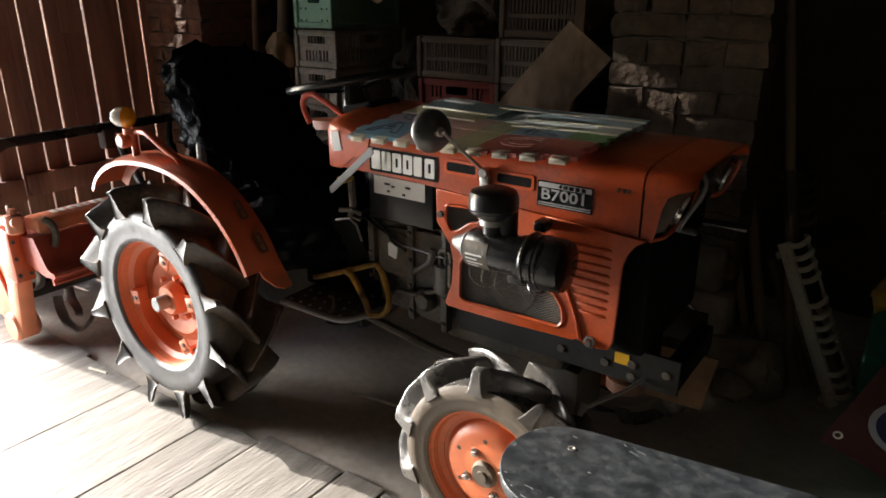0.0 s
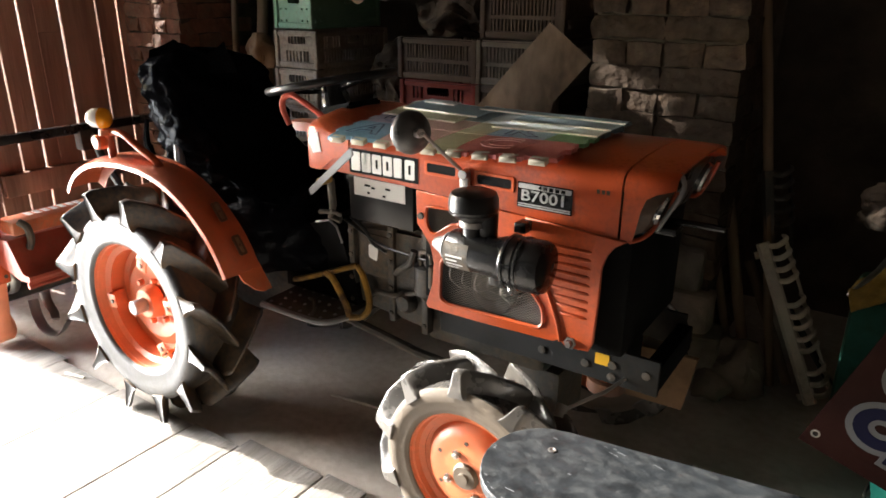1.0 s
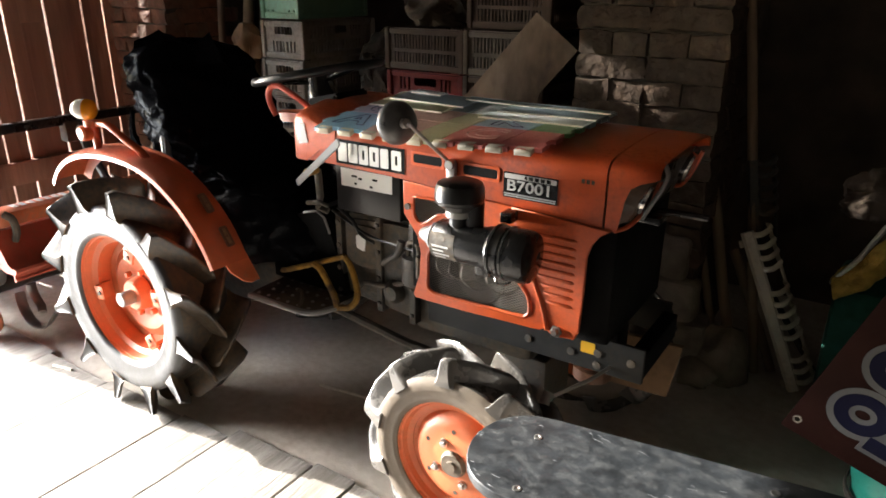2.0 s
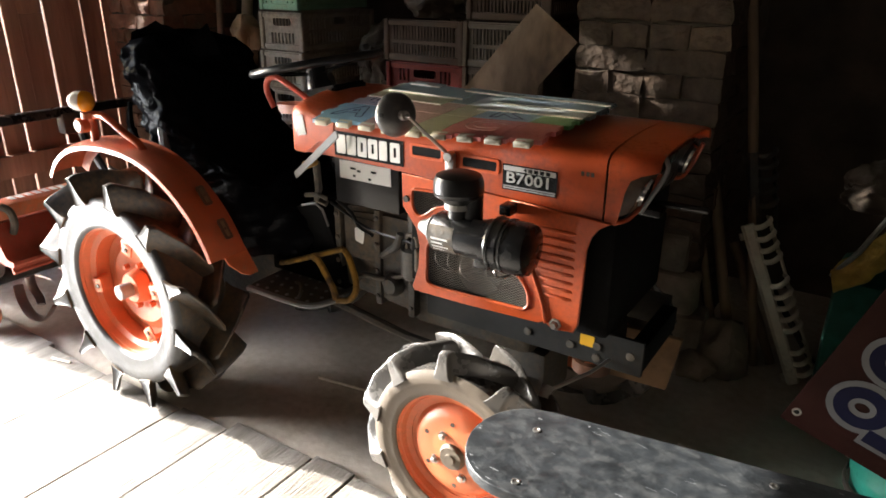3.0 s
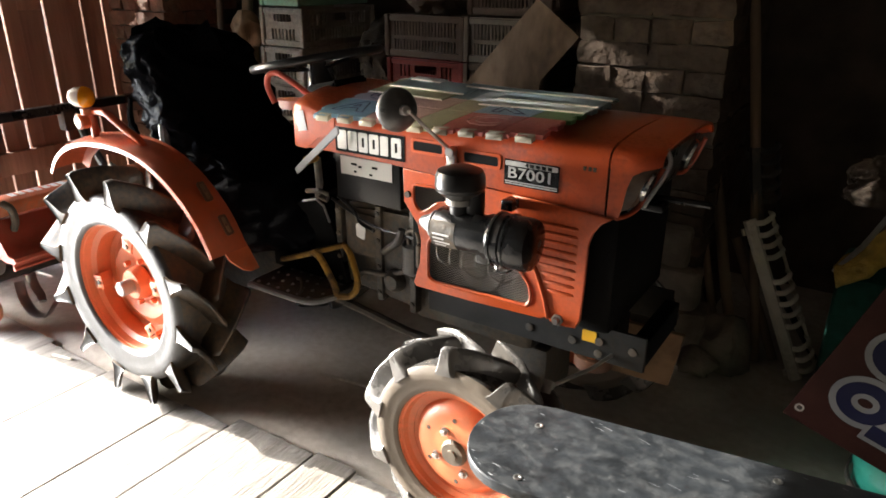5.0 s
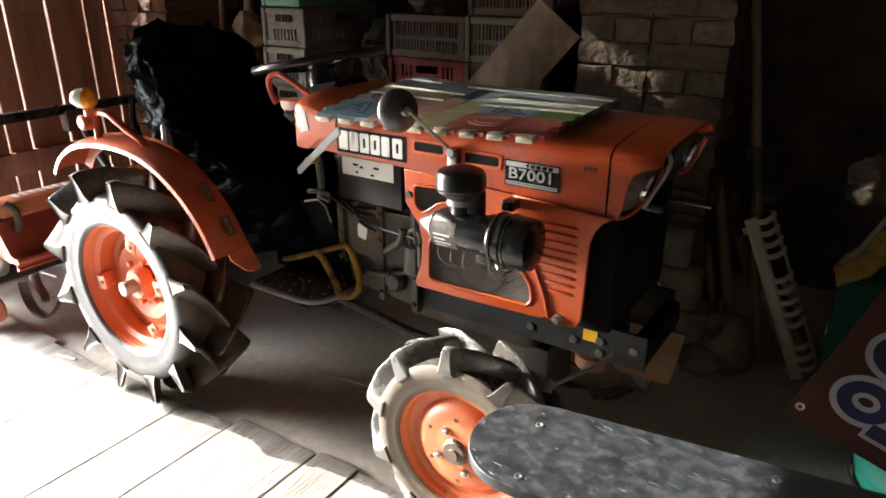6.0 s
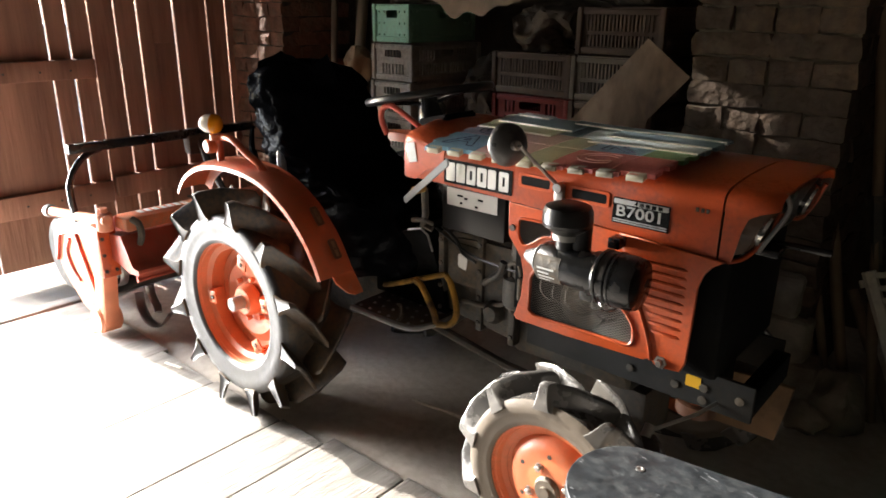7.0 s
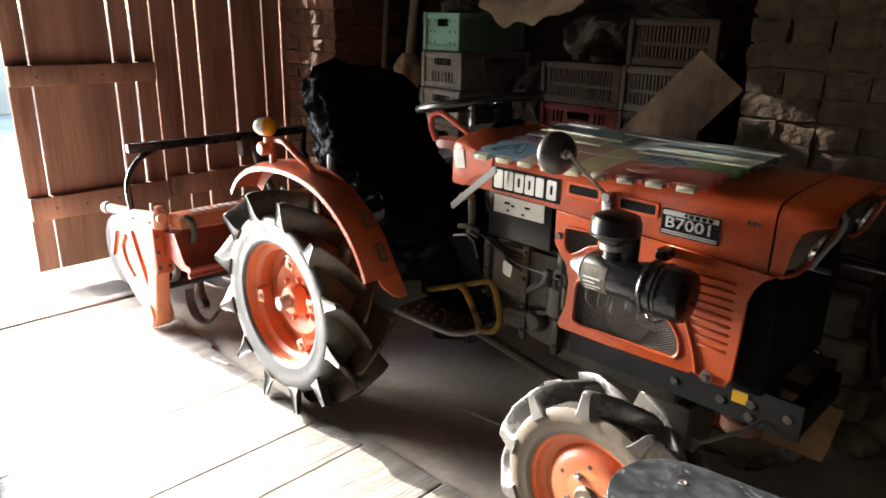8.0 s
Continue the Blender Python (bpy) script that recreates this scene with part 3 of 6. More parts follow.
def lug_mesh(R, w, lug_h, lean, half, steps, end_material, slope, round_off, dent):
    """One bar lug at the angle 0 on the side towards -y. steps: share of the lug's height and of its half width, from the root to the crest."""
    bm = B()
    rings = []
    for k, (a, sh, top, wide) in enumerate(((-0.478, 0.0, 0.90, 1.0), (-0.40, 0.06, 0.985, 1.0), (-0.20, 0.46, 1.0, 1.05), (0.04, 0.97, 0.985, 1.1), (0.085, 1.06, 0.80, 1.0))):
        left, right = [], []
        for hs, ws in steps:
            r = R - lug_h - 0.016 + (lug_h + 0.016) * hs * top
            aa = a + (slope * hs if k == 0 else 0.75 * slope * hs if k == 1 else 0)
            for side_, out in ((-1, left), (1, right)):
                t = -sh * lean + side_ * half * ws * wide / R
                out.append(Vector((r * math.cos(t), aa * w, r * math.sin(t))))
        rings.append(left + right[::-1])
    loft(bm, rings, caps=False)
    end = bm.faces.new(list(bm.verts)[:len(rings[0])])
    bm.faces.new(list(bm.verts)[-len(rings[0]):])
    bmesh.ops.recalc_face_normals(bm, faces=bm.faces)
    edges = [e for e in bm.edges if len(e.link_faces) == 2 and e.calc_face_angle() > 0.6]
    inner = bmesh.ops.inset_region(bm, faces=[end], thickness=half * 0.20, depth=-dent)
    end.material_index = end_material
    for f in inner["faces"]:
        f.material_index = end_material
    bmesh.ops.bevel(bm, geom=[e for e in edges if e.is_valid], offset=lug_h * round_off, segments=2, profile=0.5, affect="EDGES")
    return mesh_of(bm, "tread_lug", 50)


def disc_bolt(bm, c, r, n, phase, size, h, y):
    for k in range(n):
        t = phase + 2 * math.pi * k / n
        p = Vector((c[0] + r * math.cos(t), y, c[1] + r * math.sin(t)))
        lathe(bm, [(0, 0), (size, 0), (size, h * 0.6), (size * 0.8, h), (0, h)], p, p + Vector((0, -1, 0)), 6)
    return bm


rear_tyre = tyre_mesh(0.402, 0.225, 0.218, 0.084)
front_tyre = tyre_mesh(0.290, 0.150, 0.166, 0.055)
rear_lug = lug_mesh(0.402, 0.225, 0.084, radians(26), 0.0235, ((0, 2.0), (0.13, 1.35), (0.30, 1.0), (0.60, 0.72), (1.0, 0.40)), 1, -0.05, 0.045, 0.004)
front_lug = lug_mesh(0.290, 0.150, 0.055, radians(32), 0.0235, ((0, 1.5), (0.20, 1.15), (0.45, 0.9), (0.75, 0.7), (1.0, 0.5)), 0, 0.12, 0.09, 0.0)
for lug, side_mat, tread_mat in ((rear_lug, SIDEWALL, RUBBER), (front_lug, FRONT_SIDE, FRONT_RUBBER)):
    lug.materials.append(tread_mat)
    lug.materials.append(side_mat)


def at(me, x, y, z, flip=False):
    me = me.copy()
    me.transform(pose(x, y, z, 0, 0, 180 if flip else 0))
    return me


def wheel(name, s, rear):
    """s: -1 for the near side, 1 for the far one."""
    x, y, z = (0, REAR_Y * -s, REAR_Z) if rear else (FRONT_X, FRONT_Y * -s, FRONT_Z)
    w, rb = (0.225, 0.222) if rear else (0.150, 0.170)
    ring = B()
    o = y + s * w * 0.365
    if rear:
        prof = [(0.2225, 0), (0.222, 0.008), (0.213, 0.010), (0.206, 0.030), (0.188, 0.040), (0.184, 0.075), (0.182, 0.11), (0.19, 0.13), (0.214, 0.148), (0.222, 0.15),
                (0.222, 0.145), (0.205, 0.118), (0.196, 0.11), (0.196, 0.045), (0.214, 0.02), (0.218, 0.0)]
    else:
        prof = [(0.170, 0), (0.1695, 0.007), (0.160, 0.009), (0.154, 0.022), (0.139, 0.028), (0.137, 0.05), (0.14, 0.07), (0.16, 0.092), (0.17, 0.095), (0.168, 0.09), (0.150, 0.07), (0.147, 0.03), (0.164, 0.01), (0.167, 0)]
    lathe(ring, prof, (x, o, z), (x, o - s, z), 48, closed=True)
    wheel_part = part(name, ring, WHEEL_ORANGE, tractor)
    tyre = at(rear_tyre if rear else front_tyre, x, y, z, s > 0)
    part("tyre", tyre, RUBBER if rear else FRONT_RUBBER, wheel_part, "black bar-lug tyre with worn grey sidewalls").data.materials.append(SIDEWALL if rear else FRONT_SIDE)
    count, phase = (12, radians(18)) if rear else (10, radians(24))
    for flank in (0, 1):
        for k in range(count):
            ob = new("tread_lug", rear_lug if rear else front_lug)
            ob.parent = wheel_part
            mirror_y = Matrix.Diagonal((1, -1 if flank else 1, 1, 1))
            ob.matrix_basis = pose(x, y, z, 0, 0, 180 if s > 0 else 0) @ Matrix.Rotation(-(phase + (k + 0.5 * flank) * 2 * math.pi / count), 4, "Y") @ mirror_y
    disc = B()
    if rear:
        d = o - s * 0.085
        lathe(disc, [(0.182, 0.0), (0.16, 0.004), (0.13, -0.012), (0.10, -0.004), (0.075, 0.006), (0.05, 0.006), (0.0, 0.006), (0.0, 0.016), (0.10, 0.008), (0.16, 0.014), (0.182, 0.008)], (x, d, z), (x, d - s, z), 40)
        part("disc", disc, WHEEL_ORANGE, wheel_part)
        hub = B()
        cyl(hub, (x, d, z), (x, d + s * 0.045, z), 0.058, 0.052, 24, 0.006)
        disc_bolt(hub, (x, z), 0.078, 6, 0.3, 0.010, 0.018, d + s * 0.004) if s < 0 else None
        part("hub", hub, WHEEL_ORANGE, wheel_part)
        sh = B()
        cyl(sh, (x, d, z), (x, o + s * 0.004, z), 0.024, seg=20, bev=0.003)
        part("axle_shaft", sh, GREY_PAINT, wheel_part, "bare grey steel axle end")
        if s < 0:
            for k in range(4):
                t = radians((188, 74, -55, 12)[k])
                bm = B()
                m = Matrix.Translation((x, o, z)) @ Matrix.Rotation(-t, 4, "Y")
                box(bm, 0.140, 0.19, 0.020, 0.027, -0.024, 0.024, 0.004, m)
                box(bm, 0.172, 0.184, 0.020, 0.075, -0.026, 0.026, 0.003, m)
                brk = part("rim_bracket", bm, WHEEL_ORANGE, wheel_part)
                # dark iron disc in place of the shaded hole
                bm = B()
                c = m @ Vector((0.158, 0.019, 0.0))
                cyl(bm, c + Vector((0, 0.002, 0)), c + Vector((0, -0.003, 0)), 0.008, seg=10)
                part("bolt_hole", bm, IRON, brk)
    else:
        d = o - s * 0.030
        lathe(disc, [(0.139, 0.0), (0.130, 0.003), (0.123, -0.004), (0.112, -0.016), (0.095, -0.023), (0.05, -0.027), (0, -0.027), (0, -0.019), (0.09, -0.015), (0.12, 0.006), (0.139, 0.008)], (x, d, z), (x, d - s, z), 40)
        part("disc", disc, WHEEL_ORANGE, wheel_part)
        hub = B()
        lathe(hub, [(0, 0.012), (0.03, 0.012), (0.034, 0.006), (0.036, 0), (0, 0)], (x, d + s * 0.027, z), (x, d + s, z), 24)
        lathe(hub, [(0, 0.018), (0.014, 0.018), (0.016, 0.0)], (x, d + s * 0.027, z), (x, d + s, z), 16)
        part("hub_cap", hub, FRONT_SIDE, wheel_part, "dusty hub cap")
        if s < 0:
            for k in range(4):
                t = radians(118 + 90 * k)
                c = Vector((x + 0.058 * math.cos(t), d + s * 0.0265, z + 0.058 * math.sin(t)))
                bm = B()
                lathe(bm, [(0.0, 0), (0.012, 0), (0.012, 0.003)], c, c + Vector((0, s, 0)), 14)
                lathe(bm, [(0.0085, 0.003), (0.0085, 0.010), (0.006, 0.0125), (0, 0.0125)], c, c + Vector((0, s, 0)), 6)
                part("wheel_bolt", bm, STEEL, wheel_part, "bright steel wheel bolt")
            # dark iron discs in place of shaded holes in the disc
            for k in range(6):
                t = radians(92 + 60 * k)
                c = Vector((x + 0.088 * math.cos(t), d + s * 0.0245, z + 0.088 * math.sin(t)))
                bm = B()
                cyl(bm, c, c + Vector((0, -s * 0.004, 0)), 0.006, seg=10)
                part("disc_hole", bm, IRON, wheel_part)
    return wheel_part


for s in (-1, 1):
    wheel("rear_wheel", s, True)
    wheel("front_wheel", s, False)

# hood: lengthwise sections, each half outline mirrored
def hood_section(x, wid, top, bottom, crown=0.012):
    h = [(0.0, top + crown), (0.45, top + crown * 0.8), (0.80, top + 0.003), (0.92, top - 0.004), (0.98, top - 0.014), (1.0, top - 0.030), (1.0, (top - 0.03) * 0.5 + bottom * 0.5), (1.0, bottom)]
    near = [(x, -a * wid, z) for a, z in reversed(h)]
    return near + [(x, -y, z) for x, y, z in reversed(near[:-1])]


bm = B()
loft(bm, [hood_section(x, w, t, b) for x, w, t, b in ((0.60, 0.222, 0.998, 0.896), (0.70, 0.2245, 0.998, 0.8965), (0.85, 0.2255, 1.001, 0.894), (1.0, 0.226, 1.005, 0.888), (1.13, 0.226, 1.009, 0.883), (1.26, 0.226, 1.012, 0.8765), (1.38, 0.226, 1.014, 0.870), (1.496, 0.2255, 1.015, 0.863))], closed=False)
thicken(bm, 0.006)
hood = part("hood", bm, HOOD_ORANGE, tractor, "orange sheet-metal bonnet")
bm = B()
loft(bm, [hood_section(x, w, t, b) for x, w, t, b in ((1.501, 0.2258, 1.0152, 0.862), (1.527, 0.225, 1.015, 0.858), (1.534, 0.2247, 1.015, 0.892), (1.541, 0.2245, 1.015, 0.935), (1.55, 0.224, 1.015, 0.962), (1.57, 0.221, 1.015, 0.974), (1.595, 0.214, 1.015, 0.982), (1.606, 0.208, 1.014, 0.985))], closed=False)
thicken(bm, 0.006)
nose = part("nose_cowl", bm, HOOD_ORANGE, tractor)
bm = B()
loft(bm, [[(1.535, y, 0.865), (1.548, y, 0.895), (1.578, y, 0.985), (1.55, y, 0.985), (1.52, y, 0.865)] for y in (-0.17, 0.17)])
part("front_grille", bm, BLACK, nose, "black front grille recess")
for s in (-1, 1):
    bm = B()
    c = Vector((1.566, s * 0.168, 0.932))
    lathe(bm, [(0.036, -0.02), (0.042, 0.006), (0.037, 0.012)], c, c + Vector((0.94, 0, -0.3)), 24)
    lamp = part("headlight", bm, CHROME, nose, "chrome-rimmed round headlight")
    bm = B()
    lathe(bm, [(0.037, 0.008), (0.025, 0.016), (0, 0.019)], c, c + Vector((0.94, 0, -0.3)), 24)
    part("lens", bm, GLASS, lamp)
bm = B()
tube(bm, [(1.60, -0.17, 1.015), (1.612, -0.175, 0.99), (1.606, -0.18, 0.965), (1.582, -0.185, 0.915), (1.568, -0.185, 0.885)], 0.005, 8, smooth=5)
part("lamp_guard", bm, GREY_PAINT, tractor, "dull grey bent lamp guard rod")
bm = B()
tube(bm, [(1.55, -0.10, 0.885), (1.62, -0.10, 0.888), (1.69, -0.10, 0.888)], 0.008, 8)
box(bm, 1.53, 1.60, -0.15, -0.09, 0.866, 0.884, 0.004)
part("bonnet_catch", bm, BLACK, tractor)

for s in (-1, 1):
    bm = B()
    left = [(1.545, 0.2225, 0.968), (1.541, 0.2245, 0.94), (1.535, 0.2245, 0.905), (1.529, 0.222, 0.878)]
    mid = [(1.572, 0.206, 0.980), (1.571, 0.212, 0.95), (1.559, 0.213, 0.91), (1.545, 0.212, 0.884)]
    right = [(1.590, 0.176, 0.984), (1.588, 0.18, 0.955), (1.573, 0.182, 0.915), (1.556, 0.186, 0.888)]
    loft(bm, [[(x, s * y, z) for x, y, z in q] for q in (left, mid, right)], closed=False)
    thicken(bm, 0.004)
    lens_mesh = bm
    bm = B()
    tube(bm, [(1.522, s * 0.222, 0.861), (1.545, s * 0.205, 0.870), (1.563, s * 0.186, 0.892), (1.582, s * 0.178, 0.93), (1.598, s * 0.172, 0.975)], 0.0055, 8, smooth=4)
    part("lamp_lip", bm, HOOD_ORANGE, nose)
    bm = lens_mesh
    part("corner_lens", bm, CLEAR_LENS, nose, "cloudy headlamp lens in the bonnet corner")

# dashboard cowl behind the bonnet
bm = B()
loft(bm, [hood_section(x, w, t, b, c) for x, w, t, b, c in ((0.72, 0.2262, 1.0035, 0.95, 0.012), (0.66, 0.2258, 1.014, 0.93, 0.014), (0.61, 0.2240, 1.0265, 0.893, 0.016), (0.573, 0.222, 1.029, 0.893, 0.020), (0.562, 0.219, 1.022, 0.896, 0.022), (0.555, 0.21, 1.006, 0.902, 0.022))], closed=False)
thicken(bm, 0.005)
part("dash_cowl", bm, ORANGE, tractor)
part("cowl_sticker", shape([rect(-0.016, 0.016, -0.028, 0.028)], 0.002, Matrix.Translation((0.598, -0.2262, 0.970)) @ Matrix.Rotation(radians(-12), 4, "Y") @ side(0)), WHITE, tractor, "small white warning sticker")
bm = B()
loft(bm, [[(x, y, z) for x, y, z in ((0.50, -hw, 0.95), (0.50, hw, 0.95), (0.60, hw, 0.99), (0.60, -hw, 0.99))] if k == 0 else
          [(0.475, -hw, 1.035), (0.475, hw, 1.035), (0.595, hw, 1.062), (0.595, -hw, 1.062)] for k, hw in ((0, 0.09), (1, 0.075))])
bmesh.ops.bevel(bm, geom=bm.edges[:], offset=0.008, segments=2, affect="EDGES")
pod = part("instrument_panel", bm, RADIATOR, tractor, "black instrument pod")
bm = B()
loft(bm, [[(x, y, z) for y, z in ((-0.205, 0.905), (0.205, 0.905), (0.205, 0.99), (0.17, 1.012), (0, 1.02), (-0.17, 1.012), (-0.205, 0.99))] for x in (0.562, 0.568)])
part("dash_panel", bm, RADIATOR, tractor, "black dash panel")

# steering wheel, its plane rising forward
SW = Vector((0.462, 0.0, 1.105))
swm = Matrix.Translation(SW) @ Matrix.Rotation(radians(-11.5), 4, "Y")
bm = B()
tube(bm, [swm @ Vector((0.195 * math.cos(t), 0.195 * math.sin(t), 0)) for t in (2 * math.pi * k / 48 for k in range(48))], 0.0125, 10, closed=True)
sw = part("steering_wheel", bm, BLACK_PLASTIC, tractor, "black steering wheel")
for k in range(3):
    t = 2 * math.pi * k / 3 - 0.06
    bm = B()
    tube(bm, [swm @ Vector((r * math.cos(t), r * math.sin(t), -0.03 * (1 - r / 0.195))) for r in (0.02, 0.1, 0.19)], 0.016, 10, flat=0.45)
    part("spoke", bm, BLACK, sw)
# thin steel strip drawn for the glint along the forward spoke
bm = B()
tube(bm, [swm @ Vector((r, -0.0115, -0.03 * (1 - r / 0.195) + 0.006)) for r in (0.075, 0.12, 0.165)], 0.0028, 6)
part("bright_trim", bm, STEEL, sw, "glint on a spoke, set as a bright steel strip")
bm = B()
lathe(bm, [(0, 0.012), (0.025, 0.01), (0.040, -0.005), (0.040, -0.03), (0.046, -0.05), (0.05, -0.09), (0.03, -0.16), (0, -0.16)], SW + (swm.to_3x3() @ Vector((0, 0, -0.0))), SW + (swm.to_3x3() @ Vector((0, 0, 1))), 20)
part("hub", bm, BLACK, sw)
bm = B()
tube(bm, [(0.46, 0, 1.0), (0.56, 0, 0.75), (0.62, 0, 0.55)], 0.03, 12)
part("steering_column", bm, BLACK, tractor)
bm = B()
tube(bm, [(0.575, -0.15, 1.02), (0.53, -0.155, 1.047), (0.485, -0.16, 1.07), (0.445, -0.16, 1.082), (0.412, -0.16, 1.068), (0.405, -0.158, 1.035), (0.42, -0.15, 0.99)], 0.009, 8, smooth=4)
part("hand_lever", bm, RED_OLD, tractor, "bent orange hand lever")

# bonnet side: name plate, slots, model badge
plate = part("name_plate", shape([rect(0.724, 0.957, 0.904, 0.9705)], 0.003, side(-0.2262)), BLACK, tractor, "black name plate with bold white blocks")
for k in range(6):
    u = 0.733 + k * 0.0365
    me = shape([rounded(rect(u, u + (0.031 if k != 4 else 0.026), 0.9115, 0.963), 0.005)] + ([rect(u + 0.011, u + 0.0195, 0.925, 0.95)] if k in (2, 3, 5) else [rect(u + 0.011, u + 0.018, 0.935, 0.9631)] if k == 1 else []),
               0.002, side(-0.2285))
    part("plain_block", me, WHITE, plate)
for u0, u1, v in ((0.984, 1.073, 0.953), (1.134, 1.230, 0.9455)):
    sl = part("slot_rim", shape([rounded(rect(u0 - 0.006, u1 + 0.006, v - 0.018, v + 0.018), 0.008), rounded(rect(u0, u1, v - 0.0125, v + 0.0125), 0.007)], 0.003, side(-0.227), 0.001), ORANGE, hood)
    # matt black plate in place of the dark inside the slot
    part("slot", shape([rounded(rect(u0, u1, v - 0.013, v + 0.013), 0.007)], 0.002, side(-0.2265)), RADIATOR, sl, "dark cooling slot")
badge = part("model_badge", shape([rect(1.246, 1.385, 0.896, 0.957)], 0.003, side(-0.2262)), BLACK, tractor, "black and silver model badge with plain bars")
for u0, u1, v0, v1 in ((1.249, 1.382, 0.943, 0.9545), (1.249, 1.382, 0.9045, 0.907), (1.249, 1.382, 0.8995, 0.902)):
    part("plain_bar", shape([rounded(rect(u0, u1, v0, v1), 0.003)], 0.002, side(-0.2285)), STICKER, badge)
part("digits", lettering("B7001", 0.0365, 0.002, Matrix.Translation((1.314, 0, 0.9255)) @ side(-0.2287), 1.27, 0.0004), STICKER, badge, "silver model number")
part("digits", lettering("4", 0.0135, 0.0015, Matrix.Translation((1.305, 0, 0.9488)) @ side(-0.2298), 1.2, 0.0003), BLACK, badge)
for u0, u1 in ((1.313, 1.323), (1.328, 1.338), (1.343, 1.353), (1.358, 1.368)):
    part("plain_bar", shape([rect(u0, u1, 0.9445, 0.953)], 0.0015, side(-0.2298)), BLACK, badge)
for u in (1.440, 1.452, 1.463):
    part("scrawl", shape([rect(u, u + 0.007, 0.9585, 0.968)], 0.001, side(-0.2268)), IRON, hood)

# side cover with wire grilles
OUT = [(0.953, 0.886), (0.955, 0.80), (0.968, 0.784), (0.998, 0.745), (1.008, 0.70), (1.004, 0.635), (0.984, 0.575), (0.99, 0.566), (1.15, 0.567), (1.36, 0.575), (1.375, 0.584), (1.35, 0.68), (1.29, 0.80), (1.27, 0.874)]
HOLE_A = rounded([(0.984, 0.852), (0.985, 0.80), (1.005, 0.778), (1.03, 0.79), (1.06, 0.815), (1.09, 0.82), (1.09, 0.857)], 0.012)
HOLE_B = rounded([(1.031, 0.715), (1.029, 0.602), (1.05, 0.592), (1.322, 0.598), (1.334, 0.615), (1.33, 0.655), (1.29, 0.70), (1.22, 0.74), (1.10, 0.745)], 0.022)
cover = part("side_cover", shape([OUT, HOLE_A, HOLE_B], 0.006, side(-0.226), 0.002), ORANGE, tractor, "orange engine side cover")
rimm = B()
tube(rimm, [(u, -0.23, v) for u, v in HOLE_B], 0.005, 6, closed=True)
tube(rimm, [(u, -0.23, v) for u, v in HOLE_A], 0.004, 6, closed=True)
part("grille_rim", rimm, ORANGE, cover)


def wire_screen(u0, u1, v0, v1, y, pitch=0.0125):
    bm = B()
    k = 0.55
    w = u1 - u0
    h = v1 - v0
    n = int((w + h / k) / pitch)
    for sgn in (1, -1):
        for i in range(n):
            s = -h / k + i * pitch if sgn > 0 else i * pitch
            pts = []
            for v in (0, h):
                u = s + sgn * v / k
                pts.append([u, v])
            (ua, va), (ub, vb) = pts
            for q, other in ((pts[0], pts[1]), (pts[1], pts[0])):
                for lim in (0, w):
                    if (q[0] < 0 and lim == 0) or (q[0] > w and lim == w):
                        t = (lim - ua) / (ub - ua)
                        q[0], q[1] = lim, h * t
            if pts[0][0] > w or pts[1][0] < 0 and sgn > 0 or abs(pts[0][0] - pts[1][0]) < 0.002 or not all(-0.001 <= q[1] <= h + 0.001 for q in pts):
                continue
            tube(bm, [(u0 + q[0], y + 0.001 * sgn, v0 + q[1]) for q in pts], 0.0010, 4)
    return bm


part("wire_grille", wire_screen(1.028, 1.335, 0.592, 0.746, -0.222), MESHY, cover, "black diamond wire mesh", smooth=None)
part("wire_grille", wire_screen(0.982, 1.092, 0.778, 0.858, -0.222), MESHY, cover, "black diamond wire mesh", smooth=None)
bm = B()
cyl(bm, (0.968, -0.229, 0.822), (0.968, -0.236, 0.822), 0.009, seg=8)
part("cover_screw", bm, IRON, cover)

FRONT = [(1.276, 0.872), (1.30, 0.80), (1.36, 0.67), (1.384, 0.585), (1.40, 0.573), (1.452, 0.578), (1.462, 0.60), (1.466, 0.70), (1.467, 0.79), (1.476, 0.822), (1.492, 0.846), (1.512, 0.860)]
front_cover = part("front_cover", shape([FRONT], 0.010, side(-0.230), 0.003), ORANGE, tractor, "orange pressed cover with horizontal louvres")
bm = B()
tube(bm, [(u, -0.233, v) for u, v in [(1.30, 0.80), (1.345, 0.70), (1.37, 0.64), (1.384, 0.585)]], 0.010, 8, smooth=4, flat=0.6)
part("pressed_edge", bm, ORANGE, front_cover)
for k in range(9):
    v = 0.822 - k * 0.0205
    u0 = 1.315 + max(0, (0.80 - v)) * 0.42
    bm = B()
    tube(bm, [(u0, -0.231, v), (u0 + 0.012, -0.2355, v), (1.432, -0.2355, v), (1.443, -0.231, v)], 0.0050, 8)
    part("louvre", bm, ORANGE, front_cover)
bm = B()
lathe(bm, [(0, 0.014), (0.008, 0.014), (0.0105, 0.01), (0.0105, 0.004), (0.016, 0.003), (0.016, 0)], (1.408, -0.235, 0.586), (1.408, -1, 0.586), 6)
part("cover_bolt", bm, STEEL, front_cover, "bright hexagon bolt")
bm = B()
loft(bm, [[(x, 0.2255 + dy, z) for x, z in ((0.953, 0.886), (0.99, 0.566), (1.452, 0.578), (1.467, 0.79), (1.512, 0.862))] for dy in (0, 0.006)])
part("side_cover", bm, ORANGE, tractor)

# engine, gearbox and frame
bm = B()
box(bm, 1.437, 1.525, -0.20, 0.20, 0.56, 0.862, 0.012)
part("radiator", bm, RADIATOR, tractor, "black radiator block behind the nose")
bm = B()
box(bm, 0.93, 1.43, -0.185, 0.19, 0.55, 0.86, 0.02)
